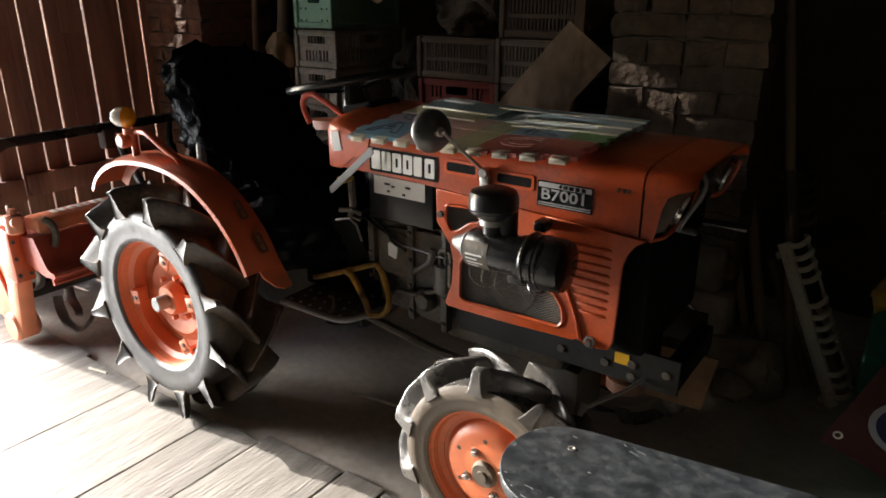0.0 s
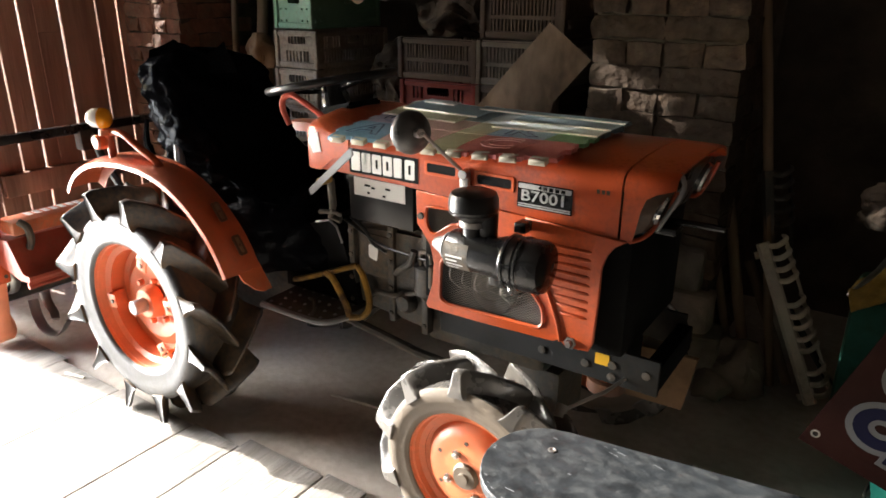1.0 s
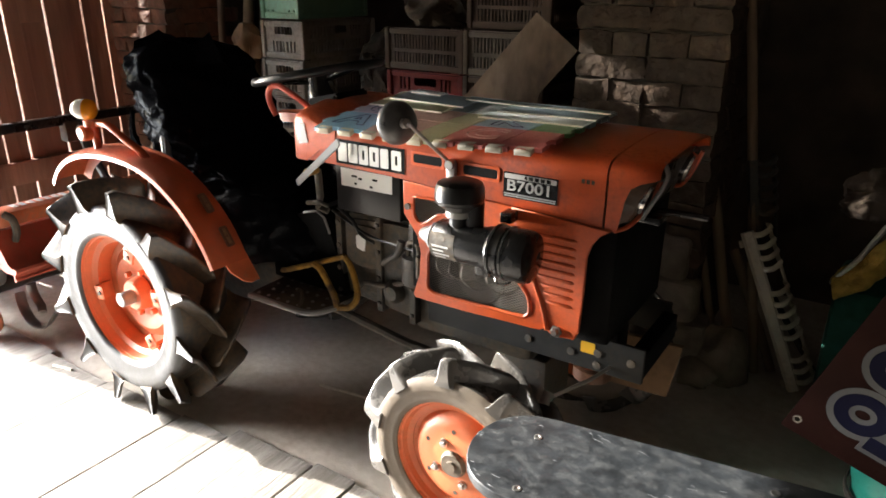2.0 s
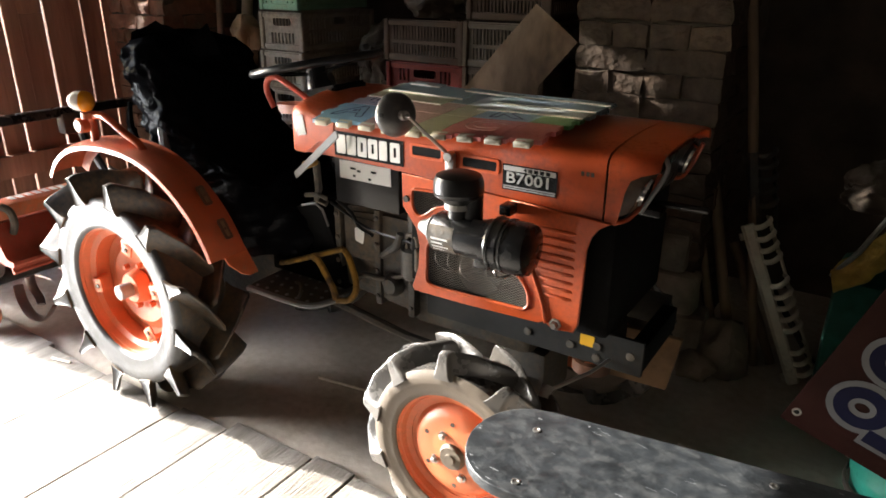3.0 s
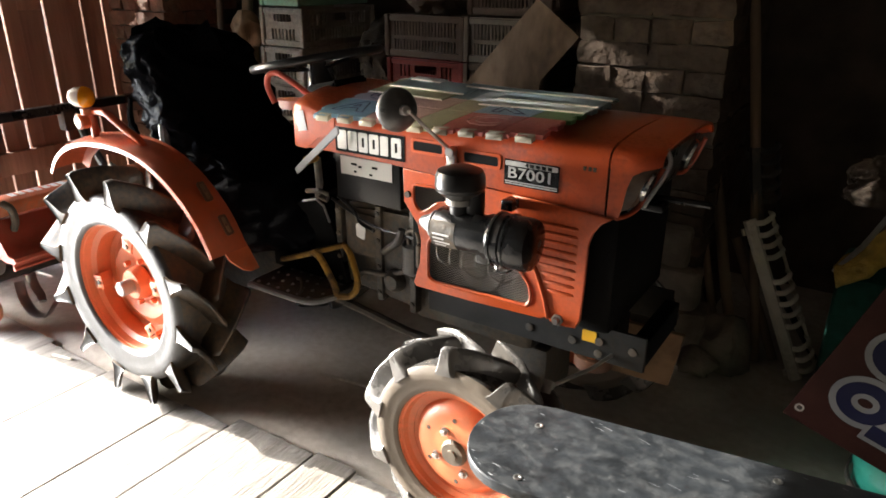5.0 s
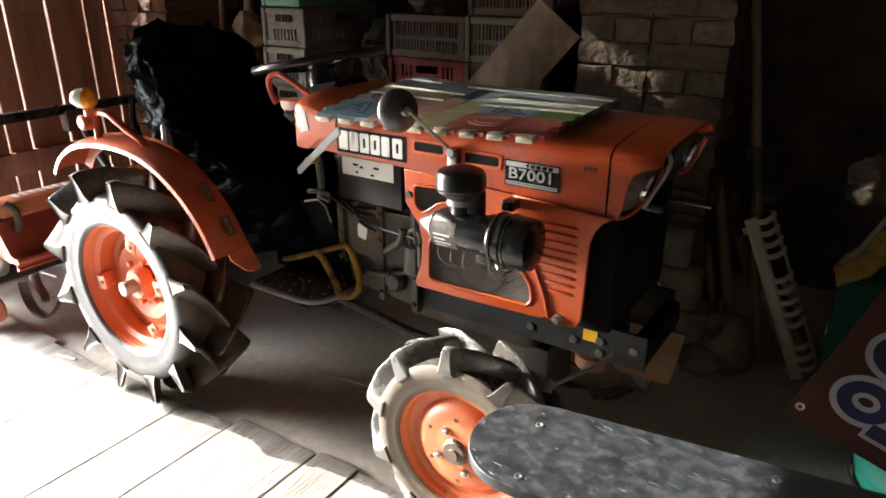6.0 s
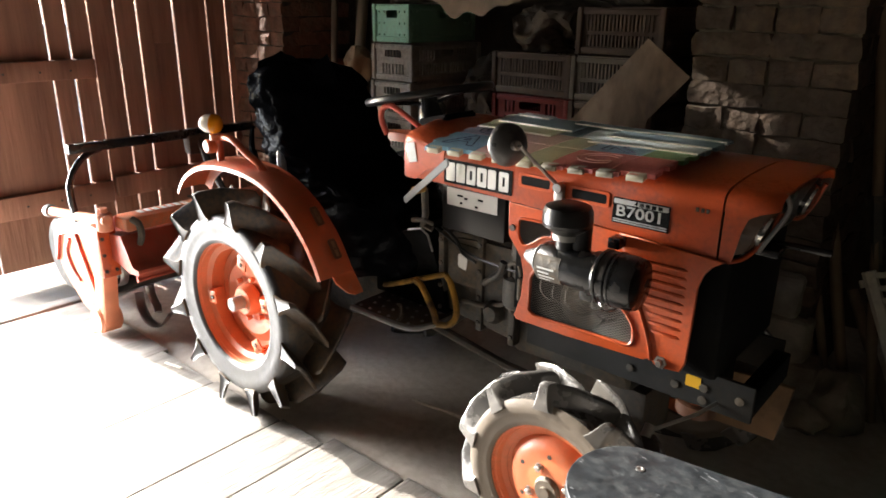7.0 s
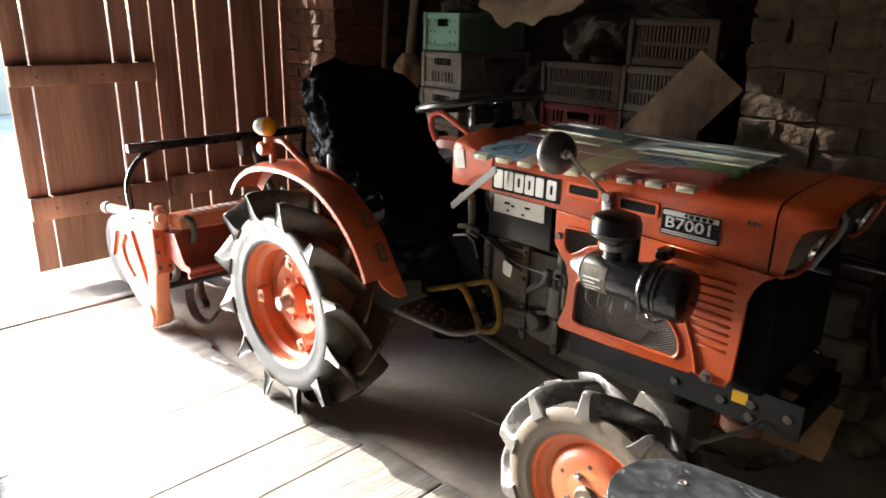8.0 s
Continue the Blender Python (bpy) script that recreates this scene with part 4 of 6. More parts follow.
part("engine_block", bm, IRON, tractor, "dark greasy engine block")
bm = B()
# added black sheet that makes the shade inside the grilles
box(bm, 0.965, 1.36, -0.205, -0.198, 0.585, 0.865)
part("inner_shroud", bm, RADIATOR, tractor, "black backing sheet for the dark behind the wire grilles")
bm = B()
cyl(bm, (1.18, -0.19, 0.66), (1.18, -0.212, 0.66), 0.07, seg=24, bev=0.006)
cyl(bm, (1.18, -0.2, 0.66), (1.18, -0.218, 0.66), 0.02, seg=12)
part("pulley", bm, CAST, tractor)
bm = B()
box(bm, 0.90, 1.30, -0.13, 0.13, 0.40, 0.56, 0.03)
box(bm, 1.0, 1.36, -0.15, 0.15, 0.47, 0.565, 0.012)
part("sump", bm, CAST, tractor, "grey oil sump")
bm = B()
loft(bm, [[(x, -w, z0), (x, w, z0), (x, w, z1), (x, -w, z1)] for x, w, z0, z1 in ((0.93, 0.15, 0.44, 0.74), (0.80, 0.145, 0.45, 0.735), (0.66, 0.14, 0.46, 0.72), (0.60, 0.12, 0.36, 0.58), (0.3, 0.12, 0.32, 0.56), (0.0, 0.16, 0.27, 0.56), (-0.2, 0.15, 0.28, 0.56))])
bmesh.ops.bevel(bm, geom=bm.edges[:], offset=0.014, segments=2, affect="EDGES")
gearbox = part("gearbox", bm, CAST, tractor, "grey cast gearbox housing")
part("inspection_plate", shape([rounded(rect(0.685, 0.80, 0.575, 0.70), 0.02)], 0.008, side(-0.150), 0.002), CAST, gearbox)
part("torn_sticker", shape([rounded([(0.722, 0.630), (0.752, 0.622), (0.758, 0.66), (0.745, 0.674), (0.722, 0.670)], 0.006)], 0.0015, side(-0.156)), WHITE, gearbox, "torn pale sticker")
for x, z0, z1 in ((0.655, 0.46, 0.72), (0.805, 0.45, 0.735), (0.925, 0.44, 0.74)):
    bm = B()
    box(bm, x - 0.011, x + 0.011, -0.158, 0.158, z0 - 0.008, z1 + 0.004, 0.004)
    flange = part("flange", bm, CAST, gearbox)
    for k in range(4):
        z = z0 + 0.02 + k * (z1 - z0 - 0.04) / 3
        bm = B()
        lathe(bm, [(0.008, 0), (0.008, 0.006), (0.005, 0.008), (0, 0.008)], (x, -0.157, z), (x, -1, z), 6)
        part("bolt", bm, IRON, flange)
bm = B()
tube(bm, [(0.72, -0.15, 0.50), (0.76, -0.165, 0.53), (0.83, -0.165, 0.535), (0.90, -0.16, 0.56)], 0.008, 8, smooth=4)
tube(bm, [(0.82, -0.15, 0.60), (0.86, -0.175, 0.63), (0.90, -0.19, 0.66), (0.915, -0.19, 0.70)], 0.011, 8, smooth=4)
part("pipe", bm, IRON, gearbox)
bm = B()
lathe(bm, [(0, 0.03), (0.022, 0.028), (0.034, 0.015), (0.036, 0)], (0.86, -0.15, 0.52), (0.86, -1, 0.52), 18)
part("round_cover", bm, CAST, gearbox)
bm = B()
tube(bm, [(0.64, -0.165, 0.735), (0.70, -0.165, 0.71), (0.80, -0.17, 0.68), (0.99, -0.2, 0.685)], 0.004, 6, smooth=4)
tube(bm, [(0.66, -0.16, 0.745), (0.72, -0.165, 0.715), (0.745, -0.165, 0.68), (0.80, -0.17, 0.665)], 0.005, 6, smooth=4)
part("cable", bm, BLACK_PLASTIC, tractor, "thin black control cable")
bm = B()
cyl(bm, (0, -0.34, REAR_Z), (0, 0.34, REAR_Z), 0.055, seg=20)
part("rear_axle", bm, CAST, tractor)
bm = B()
cyl(bm, (FRONT_X, -0.33, 0.285), (FRONT_X, 0.33, 0.285), 0.038, seg=16)
box(bm, FRONT_X - 0.07, FRONT_X + 0.07, -0.09, 0.09, 0.23, 0.40, 0.02)
for s in (-1, 1):
    cyl(bm, (FRONT_X, s * 0.31, 0.20), (FRONT_X, s * 0.31, 0.40), 0.045, seg=16, bev=0.008)
part("front_axle", bm, IRON, tractor, "dark front axle housing")
for s in (-1, 1):
    bm = B()
    box(bm, 0.98, 1.605 if s < 0 else 1.58, s * 0.15 - 0.006, s * 0.15 + 0.006, 0.462, 0.556, 0.003)
    rail = part("frame_rail", bm, RAIL, tractor, "dark bolted frame plate")
    if s < 0:
        for u, v in ((1.49, 0.515), (1.49, 0.482), (1.575, 0.513), (1.42, 0.50), (1.30, 0.50)):
            bm = B()
            lathe(bm, [(0.011, 0), (0.011, 0.004), (0.006, 0.005), (0, 0.005)], (u, -0.156, v), (u, -1, v), 10)
            part("bolt", bm, IRON, rail)
        part("sticker", shape([rounded(rect(1.445, 1.482, 0.508, 0.538), 0.003)], 0.0015, side(-0.1575)), YSTICK, rail, "yellow warning sticker")
bm = B()
box(bm, 1.56, 1.60, -0.143, 0.143, 0.46, 0.53, 0.004)
part("front_plate", bm, RADIATOR, tractor)
# carton face built as a board on the tractor, bracket added
part("guard_board", shape([[(1.40, 0.374), (1.602, 0.379), (1.574, 0.205), (1.40, 0.200)]], 0.018, side(0.25), 0.002), RUST_PLATE, tractor, "plain brown carton face, hung on the tractor as a board")
bm = B()
box(bm, 1.40, 1.44, 0.15, 0.245, 0.33, 0.56, 0.003)
part("board_bracket", bm, RADIATOR, tractor)
bm = B()
tube(bm, [(1.44, -0.33, 0.46), (1.50, -0.22, 0.475), (1.53, -0.14, 0.49)], 0.0045, 8)
cyl(bm, (1.44, -0.345, 0.452), (1.44, -0.325, 0.474), 0.014, seg=10)
part("tie_rod", bm, STEEL, tractor, "bare steel tie rod end")
bm = B()
lathe(bm, [(0.04, -0.02), (0.05, -0.015), (0.05, 0.015), (0.04, 0.02)], (1.46, -0.1, 0.43), (1.46, -0.1, 1), 20, closed=True)
part("pivot_ring", bm, BURNT, tractor)
bm = B()
tube(bm, [(0.62, -0.15, 0.40), (0.9, -0.15, 0.36), (1.15, -0.12, 0.33)], 0.014, 8)
part("drive_shaft", bm, IRON, tractor)

# battery
bm = B()
box(bm, 0.662, 0.893, -0.165, 0.02, 0.742, 0.892, 0.006)
battery = part("battery", bm, BLACK_PLASTIC, tractor, "black battery box with a white label")
lab = part("label", shape([rect(0.685, 0.868, 0.82, 0.872)], 0.0015, side(-0.167)), WHITE, battery, "white printed battery label")
for u, v, w in ((0.725, 0.853, 0.02), (0.75, 0.848, 0.012), (0.735, 0.832, 0.008), (0.80, 0.852, 0.018), (0.79, 0.83, 0.01)):
    part("plain_bar", shape([rect(u, u + w, v - 0.003, v + 0.003)], 0.001, side(-0.1685)), BLACK, lab)
bm = B()
cyl(bm, (0.985, -0.205, 0.61), (0.985, -0.205, 0.675), 0.010, seg=12, bev=0.003)
tube(bm, [(0.985, -0.205, 0.68), (0.975, -0.2, 0.705), (0.94, -0.19, 0.70), (0.93, -0.18, 0.66)], 0.007, 8, smooth=4)
part("fuel_filter", bm, CAST, tractor, "small metal fuel filter with pipe")
bm = B()
cyl(bm, (0.94, -0.15, 0.56), (0.94, -0.15, 0.66), 0.045, seg=20, bev=0.01)
part("oil_filter", bm, IRON, tractor)

# air cleaner on the side cover
AY, AZ = -0.335, 0.803
bm = B()
lathe(bm, [(0.0, 0.04), (0.03, 0.042), (0.043, 0.052), (0.0475, 0.060), (0.0475, 0.185), (0.052, 0.187), (0.052, 0.20), (0.058, 0.205),
           (0.060, 0.212), (0.060, 0.235), (0.055, 0.238), (0.055, 0.245), (0.061, 0.25), (0.061, 0.285), (0.057, 0.298), (0.03, 0.305), (0, 0.306)], (1.085, AY, AZ), (2, AY, AZ), 36)
ac = part("air_cleaner", bm, GLOSS_BLACK, tractor, "glossy black canister air cleaner")
bm = B()
lathe(bm, [(0, 0), (0.012, 0.0), (0.015, 0.006), (0.020, 0.018), (0.026, 0.030), (0.026, 0.034), (0.033, 0.036), (0.034, 0.040), (0.029, 0.042), (0.029, 0.046), (0.038, 0.048), (0.039, 0.053), (0.030, 0.056)], (1.085, AY, AZ), (2, AY, AZ), 32)
part("intake_cone", bm, GREY_PAINT, ac, "grey ribbed metal inlet cone")
ang = [radians(a) for a in range(-60, 42, 8)]
bm = B()
loft(bm, [[(x, AY - 0.0482 * math.cos(a), AZ + 0.0482 * math.sin(a)) for a in ang] for x in (1.138, 1.205)], closed=False)
tag = part("paper_label", bm, CAST, ac, "worn dark label with silver print")
for k in range(4):
    a = radians(-42 + k * 13)
    bm = B()
    loft(bm, [[(x, AY - 0.0488 * math.cos(b), AZ + 0.0488 * math.sin(b)) for b in (a - 0.05, a + 0.05)] for x in (1.147, 1.178 + 0.014 * (k % 2))], closed=False)
    part("plain_bar", bm, STICKER, tag)
for x in (1.298, 1.33):
    bm = B()
    lathe(bm, [(0.0605, -0.004), (0.063, -0.003), (0.063, 0.003), (0.0605, 0.004)], (x, AY, AZ), (2, AY, AZ), 36)
    part("clamp_band", bm, BLACK, ac)
bm = B()
tube(bm, [(1.30, AY - 0.02, AZ - 0.056), (1.315, AY - 0.03, AZ - 0.068), (1.335, AY - 0.02, AZ - 0.066), (1.34, AY, AZ - 0.06)], 0.0022, 6, smooth=4)
part("wire_clip", bm, CHROME, ac)
bm = B()
box(bm, 1.235, 1.275, AY + 0.0, AY + 0.10, AZ - 0.075, AZ - 0.035, 0.005)
box(bm, 1.20, 1.24, AY + 0.02, AY + 0.11, AZ - 0.06, AZ - 0.02, 0.005)
part("mount_bracket", bm, BLACK, ac)
for k in range(5):
    bm = B()
    u0, v0 = 1.13 + 0.035 * k, AZ - 0.05 - 0.006 * (k % 3)
    tube(bm, [(u0, AY + 0.02, v0 + 0.02), (u0 + 0.012, AY - 0.02, v0 - 0.02), (u0 + 0.04, AY + 0.01, v0 - 0.055 + 0.01 * (k % 2)), (u0 + 0.075, AY + 0.05, v0 - 0.03), (u0 + 0.07, AY + 0.09, v0)], 0.0010, 5, smooth=4)
    part("loose_wire", bm, MESHY, ac)
CX = 1.192
bm = B()
lathe(bm, [(0.024, 0), (0.024, 0.045), (0.030, 0.052), (0.030, 0.06), (0.046, 0.072), (0.054, 0.078), (0.057, 0.080), (0.057, 0.086), (0.0585, 0.088), (0.0575, 0.112), (0.052, 0.124), (0.033, 0.131), (0, 0.133)], (CX, AY, AZ + 0.018), (CX, AY, 3), 36)
cap = part("rain_cap", bm, BLACK_PLASTIC, ac, "round black pre-cleaner cap")
bm = B()
lathe(bm, [(0.0305, 0.046), (0.033, 0.047), (0.033, 0.06), (0.0305, 0.061)], (CX, AY, AZ + 0.018), (CX, AY, 3), 28)
part("hose_clamp", bm, STEEL, cap, "steel hose clamp")
bm = B()
cyl(bm, (CX + 0.032, AY + 0.012, AZ + 0.02), (CX + 0.032, AY + 0.012, AZ + 0.10), 0.024, seg=18, bev=0.004)
part("inlet_duct", bm, BLACK_PLASTIC, cap)
bm = B()
box(bm, 1.262, 1.292, -0.27, -0.228, 0.845, 0.87, 0.003)
lathe(bm, [(0.009, 0), (0.009, 0.007), (0, 0.007)], (1.277, -0.272, 0.858), (1.277, -1, 0.858), 6)
part("cleaner_strap", bm, BLACK, tractor)

# mirror on the bonnet
bm = B()
back = Vector((0.90, -0.40, 0.12)).normalized()
mc = Vector((1.005, -0.318, 1.058))
lathe(bm, [(0, 0.030), (0.018, 0.029), (0.036, 0.022), (0.048, 0.010), (0.0525, 0.0), (0.0525, -0.006), (0.048, -0.006)], mc, mc + back, 36)
mirror = part("mirror", bm, SHELL, tractor, "round grey mirror shell on a thin arm")
bm = B()
lathe(bm, [(0, 0), (0.049, 0.0), (0.049, 0.002), (0, 0.002)], mc - back * 0.004, mc - back, 32)
part("mirror_glass", bm, CHROME, mirror)
tip = mc + back * 0.034
bm = B()
tube(bm, [tip, tip + Vector((0.02, -0.006, 0)), (1.06, -0.30, 1.03), (1.10, -0.245, 0.965), (1.105, -0.238, 0.95)], 0.0045, 8)
cyl(bm, mc + back * 0.024, tip + back * 0.012, 0.012, seg=12, bev=0.002)
part("mirror_arm", bm, STEEL, mirror, "thin steel mirror arm")
bm = B()
box(bm, 1.092, 1.118, -0.242, -0.228, 0.918, 0.958, 0.004)
cyl(bm, (1.105, -0.228, 0.955), (1.105, -0.25, 0.955), 0.013, seg=14, bev=0.002)
part("arm_clamp", bm, STEEL, mirror)

# flat throttle lever beside the dash
me = shape([rounded([(-0.012, -0.105), (0.004, -0.112), (0.012, 0.10), (-0.006, 0.108)], 0.005)], 0.006, Matrix.Translation((0.688, -0.263, 0.905)) @ Matrix.Rotation(radians(48), 4, "Y") @ side(0), 0.001)
part("throttle_lever", me, GREY_PAINT, tractor, "flat grey throttle lever")
bm = B()
cyl(bm, (0.615, -0.19, 0.86), (0.615, -0.24, 0.86), 0.012, seg=14, bev=0.004)
part("lever_pivot", bm, YELLOW, tractor)
bm = B()
tube(bm, [(0.615, -0.19, 0.86), (0.62, -0.19, 0.78), (0.60, -0.18, 0.74), (0.63, -0.17, 0.73)], 0.011, 8)
tube(bm, [(0.575, -0.2, 0.755), (0.625, -0.2, 0.765), (0.64, -0.18, 0.75)], 0.007, 8)
part("linkage", bm, IRON, tractor)

# fenders
FEN = [(-0.345, 0.735), (-0.30, 0.790), (-0.22, 0.838), (-0.12, 0.866), (0.0, 0.876), (0.12, 0.868), (0.22, 0.838), (0.31, 0.785), (0.385, 0.715), (0.43, 0.65), (0.455, 0.60)]
for s in (-1, 1):
    bm = B()
    path = [p for p in smooth_path([(x, 0, z) for x, z in FEN], 4)]
    secs = []
    for i, p in enumerate(path):
        d = (path[min(i + 1, len(path) - 1)] - path[max(i - 1, 0)]).normalized()
        nrm = Vector((-d.z, 0, d.x))
        nrm = nrm if nrm.z > 0 or nrm.x > 0 else -nrm
        secs.append([p + nrm * h + Vector((0, s * y, 0)) for y, h in ((0.465, -0.020), (0.464, -0.007), (0.456, 0.0), (0.42, 0.008), (0.37, 0.010), (0.345, 0.004), (0.338, -0.03))])
    loft(bm, secs, closed=False)
    thicken(bm, 0.004)
    fender = part("fender", bm, FENDER_ORANGE, tractor, "curved orange rear mudguard")
    if s < 0:
        bm = B()
        loft(bm, [[(x, y, z) for y in (w0, -0.34)] for x, z, w0 in ((0.435, 0.63, -0.425), (0.47, 0.582, -0.42), (0.492, 0.552, -0.395), (0.498, 0.54, -0.37))], closed=False)
        thicken(bm, 0.005)
        part("mudguard_stay", bm, ORANGE_OLD, fender)
        for k, (x, z, yy) in enumerate(((0.352, 0.758, -0.395), (0.427, 0.672, -0.395))):
            d = Vector((0.62, 0, -0.78)).normalized() if k == 0 else Vector((0.55, 0, -0.83)).normalized()
            nrm = Vector((-d.z, 0, d.x))
            mm = Matrix((( d.x, 0, nrm.x, x + nrm.x * 0.013), (d.y, 1, nrm.y, yy), (d.z, 0, nrm.z, z + nrm.z * 0.013), (0, 0, 0, 1)))
            rf = part("reflector_plate", shape([rounded(rect(-0.032, 0.032, -0.014, 0.014), 0.008)], 0.003, mm), BURNT, fender, "dark worn maker plate")
            part("plain_bar", shape([rounded(rect(-0.024, 0.024, -0.005, 0.005), 0.003), rect(-0.004, 0.004, -0.004, 0.004)], 0.001, mm @ Matrix.Translation((0, 0, 0.0025))), RUST_PLATE, rf)

# turn lamp on a bent tube
bm = B()
tube(bm, [(-0.085, -0.43, 0.85), (-0.085, -0.43, 0.93), (-0.075, -0.44, 0.955), (-0.02, -0.44, 0.962), (0.02, -0.44, 0.955), (0.075, -0.43, 0.918), (0.115, -0.42, 0.893), (0.13, -0.41, 0.866)], 0.012, 10, smooth=5)
stalk = part("lamp_bracket", bm, ORANGE, tractor, "bent orange tube bracket")
bm = B()
cyl(bm, (-0.105, -0.47, 0.925), (-0.105, -0.42, 0.925), 0.024, seg=16, bev=0.006)
cyl(bm, (-0.07, -0.45, 0.95), (-0.07, -0.45, 0.968), 0.02, seg=12)
part("lamp_foot", bm, ORANGE_OLD, stalk)
lc, ld = Vector((-0.074, -0.455, 1.002)), Vector((0.86, 0.5, -0.03)).normalized()
bm = B()
lathe(bm, [(0, -0.042), (0.020, -0.038), (0.029, -0.024), (0.031, -0.004), (0.031, 0.0)], lc, lc + ld, 28)
lamp = part("turn_lamp", bm, LENS_WHITE, stalk, "round turn lamp, amber in front, milky behind")
bm = B()
lathe(bm, [(0.032, 0.0), (0.032, 0.007), (0.028, 0.020), (0.017, 0.028), (0, 0.031)], lc, lc + ld, 28)
part("amber_lens", bm, AMBER, lamp)

# foot platform with yellow pedal frame
bm = B()
loft(bm, [[(x, y, z) for x, y in rounded([(0.40, -0.302), (0.60, -0.302), (0.675, -0.27), (0.69, -0.20), (0.69, -0.10), (0.40, -0.10)], 0.03)] for z in (0.450, 0.456)])
foot = part("footplate", bm, IRON, tractor, "black footplate with raised dimples")
for i in range(6):
    for j in range(4):
        x, y = 0.425 + i * 0.042 + (j % 2) * 0.02, -0.285 + j * 0.042
        bm = B()
        lathe(bm, [(0.006, 0), (0.005, 0.0025), (0.003, 0.003), (0.0025, 0.001), (0, 0.001)], (x, y, 0.456), (x, y, 1), 10)
        part("dimple", bm, GREY_PAINT, foot)
bm = B()
tube(bm, [(0.405, -0.305, 0.450), (0.60, -0.305, 0.450), (0.665, -0.285, 0.450), (0.695, -0.22, 0.452)], 0.011, 8, smooth=4, flat=0.8)
part("platform_edge", bm, GREY_PAINT, foot, "grey rounded platform edge")
bm = B()
tube(bm, [(0.60, -0.29, 0.457), (0.60, -0.275, 0.47), (0.575, -0.25, 0.485), (0.56, -0.25, 0.487)], 0.006, 6, smooth=3)
part("small_pedal", bm, IRON, foot)
bm = B()
tube(bm, [(0.705, -0.235, 0.459), (0.685, -0.225, 0.49), (0.62, -0.205, 0.548), (0.585, -0.20, 0.562)], 0.0105, 8, smooth=4)
tube(bm, [(0.705, -0.235, 0.459), (0.74, -0.215, 0.462), (0.752, -0.195, 0.50), (0.70, -0.16, 0.562), (0.672, -0.155, 0.588)], 0.010, 8, smooth=4)
tube(bm, [(0.475, -0.225, 0.523), (0.50, -0.222, 0.530), (0.57, -0.20, 0.555), (0.672, -0.155, 0.590)], 0.011, 8, smooth=4, flat=0.8)
part("pedal_frame", bm, YELLOW, tractor, "worn yellow pedal frame")
bm = B()
loft(bm, [[(0.37, y, 0.46), (0.37, y, 0.66), (0.575, y, 0.715), (0.605, y, 0.70), (0.66, y, 0.56), (0.68, y, 0.46)] for y in (-0.16, 0.12)])
part("transmission_cover", bm, RADIATOR, tractor)
# steel strip drawn for the white glint on the cover's top edge
bm = B()
tube(bm, [(0.52, -0.163, 0.704), (0.575, -0.163, 0.719), (0.604, -0.163, 0.704), (0.625, -0.163, 0.655)], 0.0035, 6)
part("panel_edge", bm, STEEL, tractor, "glint along the sheet edge, set as a bright steel strip")

# seat under a black plastic bag
secs = []
for z, cx, hx, hy in ((0.54, 0.23, 0.31, 0.22), (0.60, 0.23, 0.33, 0.235), (0.67, 0.20, 0.33, 0.24), (0.73, 0.15, 0.29, 0.235), (0.765, 0.10, 0.225, 0.23), (0.80, 0.03, 0.175, 0.23), (0.86, -0.025, 0.138, 0.232), (0.94, -0.065, 0.122, 0.236),
                      (1.02, -0.105, 0.105, 0.238), (1.08, -0.122, 0.093, 0.23), (1.125, -0.132, 0.075, 0.205), (1.155, -0.134, 0.06, 0.16), (1.172, -0.134, 0.03, 0.09)):
    ring = []
    for k in range(96):
        t = 2 * math.pi * k / 96
        c, s = math.cos(t), math.sin(t)
        e = 0.55
        ring.append(Vector((cx + hx * math.copysign(abs(c) ** e, c), hy * math.copysign(abs(s) ** e, s), z)))
    secs.append(ring)
fine = []
for a, b in zip(secs, secs[1:]):
    fine += [[p.lerp(q, k / 6) for p, q in zip(a, b)] for k in range(6)]
fine.append(secs[-1])
bm = loft(B(), fine)
for v in bm.verts:
    n1 = noise.noise_vector(v.co * 6) * 0.030
    ridge = 1 - abs(noise.noise(v.co * 9 + Vector((3, 1, 0)))) * 2.2
    n1 += Vector((v.co.x - 0.05, v.co.y, 0)).normalized() * 0.024 * max(ridge, -0.5)
    n1.z += -0.10 * max(v.co.z - 1.0, 0) * (v.co.y + 0.1) / 0.2
    n2 = Vector((noise.noise(v.co * 22), noise.noise(v.co * 22 + Vector((9, 0, 0))), 0)) * 0.016
    crease = max(0.0, 1 - abs(noise.noise(v.co * 13 + Vector((0, 5, v.co.z * 6)))) * 7)
    crease += 0.6 * max(0.0, 1 - abs(noise.noise(v.co * 27 + Vector((4, 0, v.co.x * 9)))) * 6)
    v.co += n1 + n2 + Vector((v.co.x - 0.03, v.co.y, 0.05)).normalized() * 0.011 * crease
bag = part("seat_cover", bm, BAG, tractor, "crumpled black plastic bag over the seat", smooth=60)
bm = B()
loft(bm, [[(-0.205 + 0.03 * k, -0.20 + 0.055 * k, 1.10), (-0.185 + 0.03 * k, -0.185 + 0.05 * k, 1.165 + 0.035 * math.sin(0.9 * k + 0.4)), (-0.16 + 0.028 * k, -0.17 + 0.045 * k, 1.19 + 0.028 * math.sin(1.7 * k)), (-0.13 + 0.03 * k, -0.17 + 0.05 * k, 1.10)] for k in range(5)], caps=False)
bmesh.ops.subdivide_edges(bm, edges=bm.edges[:], cuts=2, use_grid_fill=True)
rough_up(bm, 0.008, 25)
part("bag_fold", bm, BAG, bag)
bm = B()
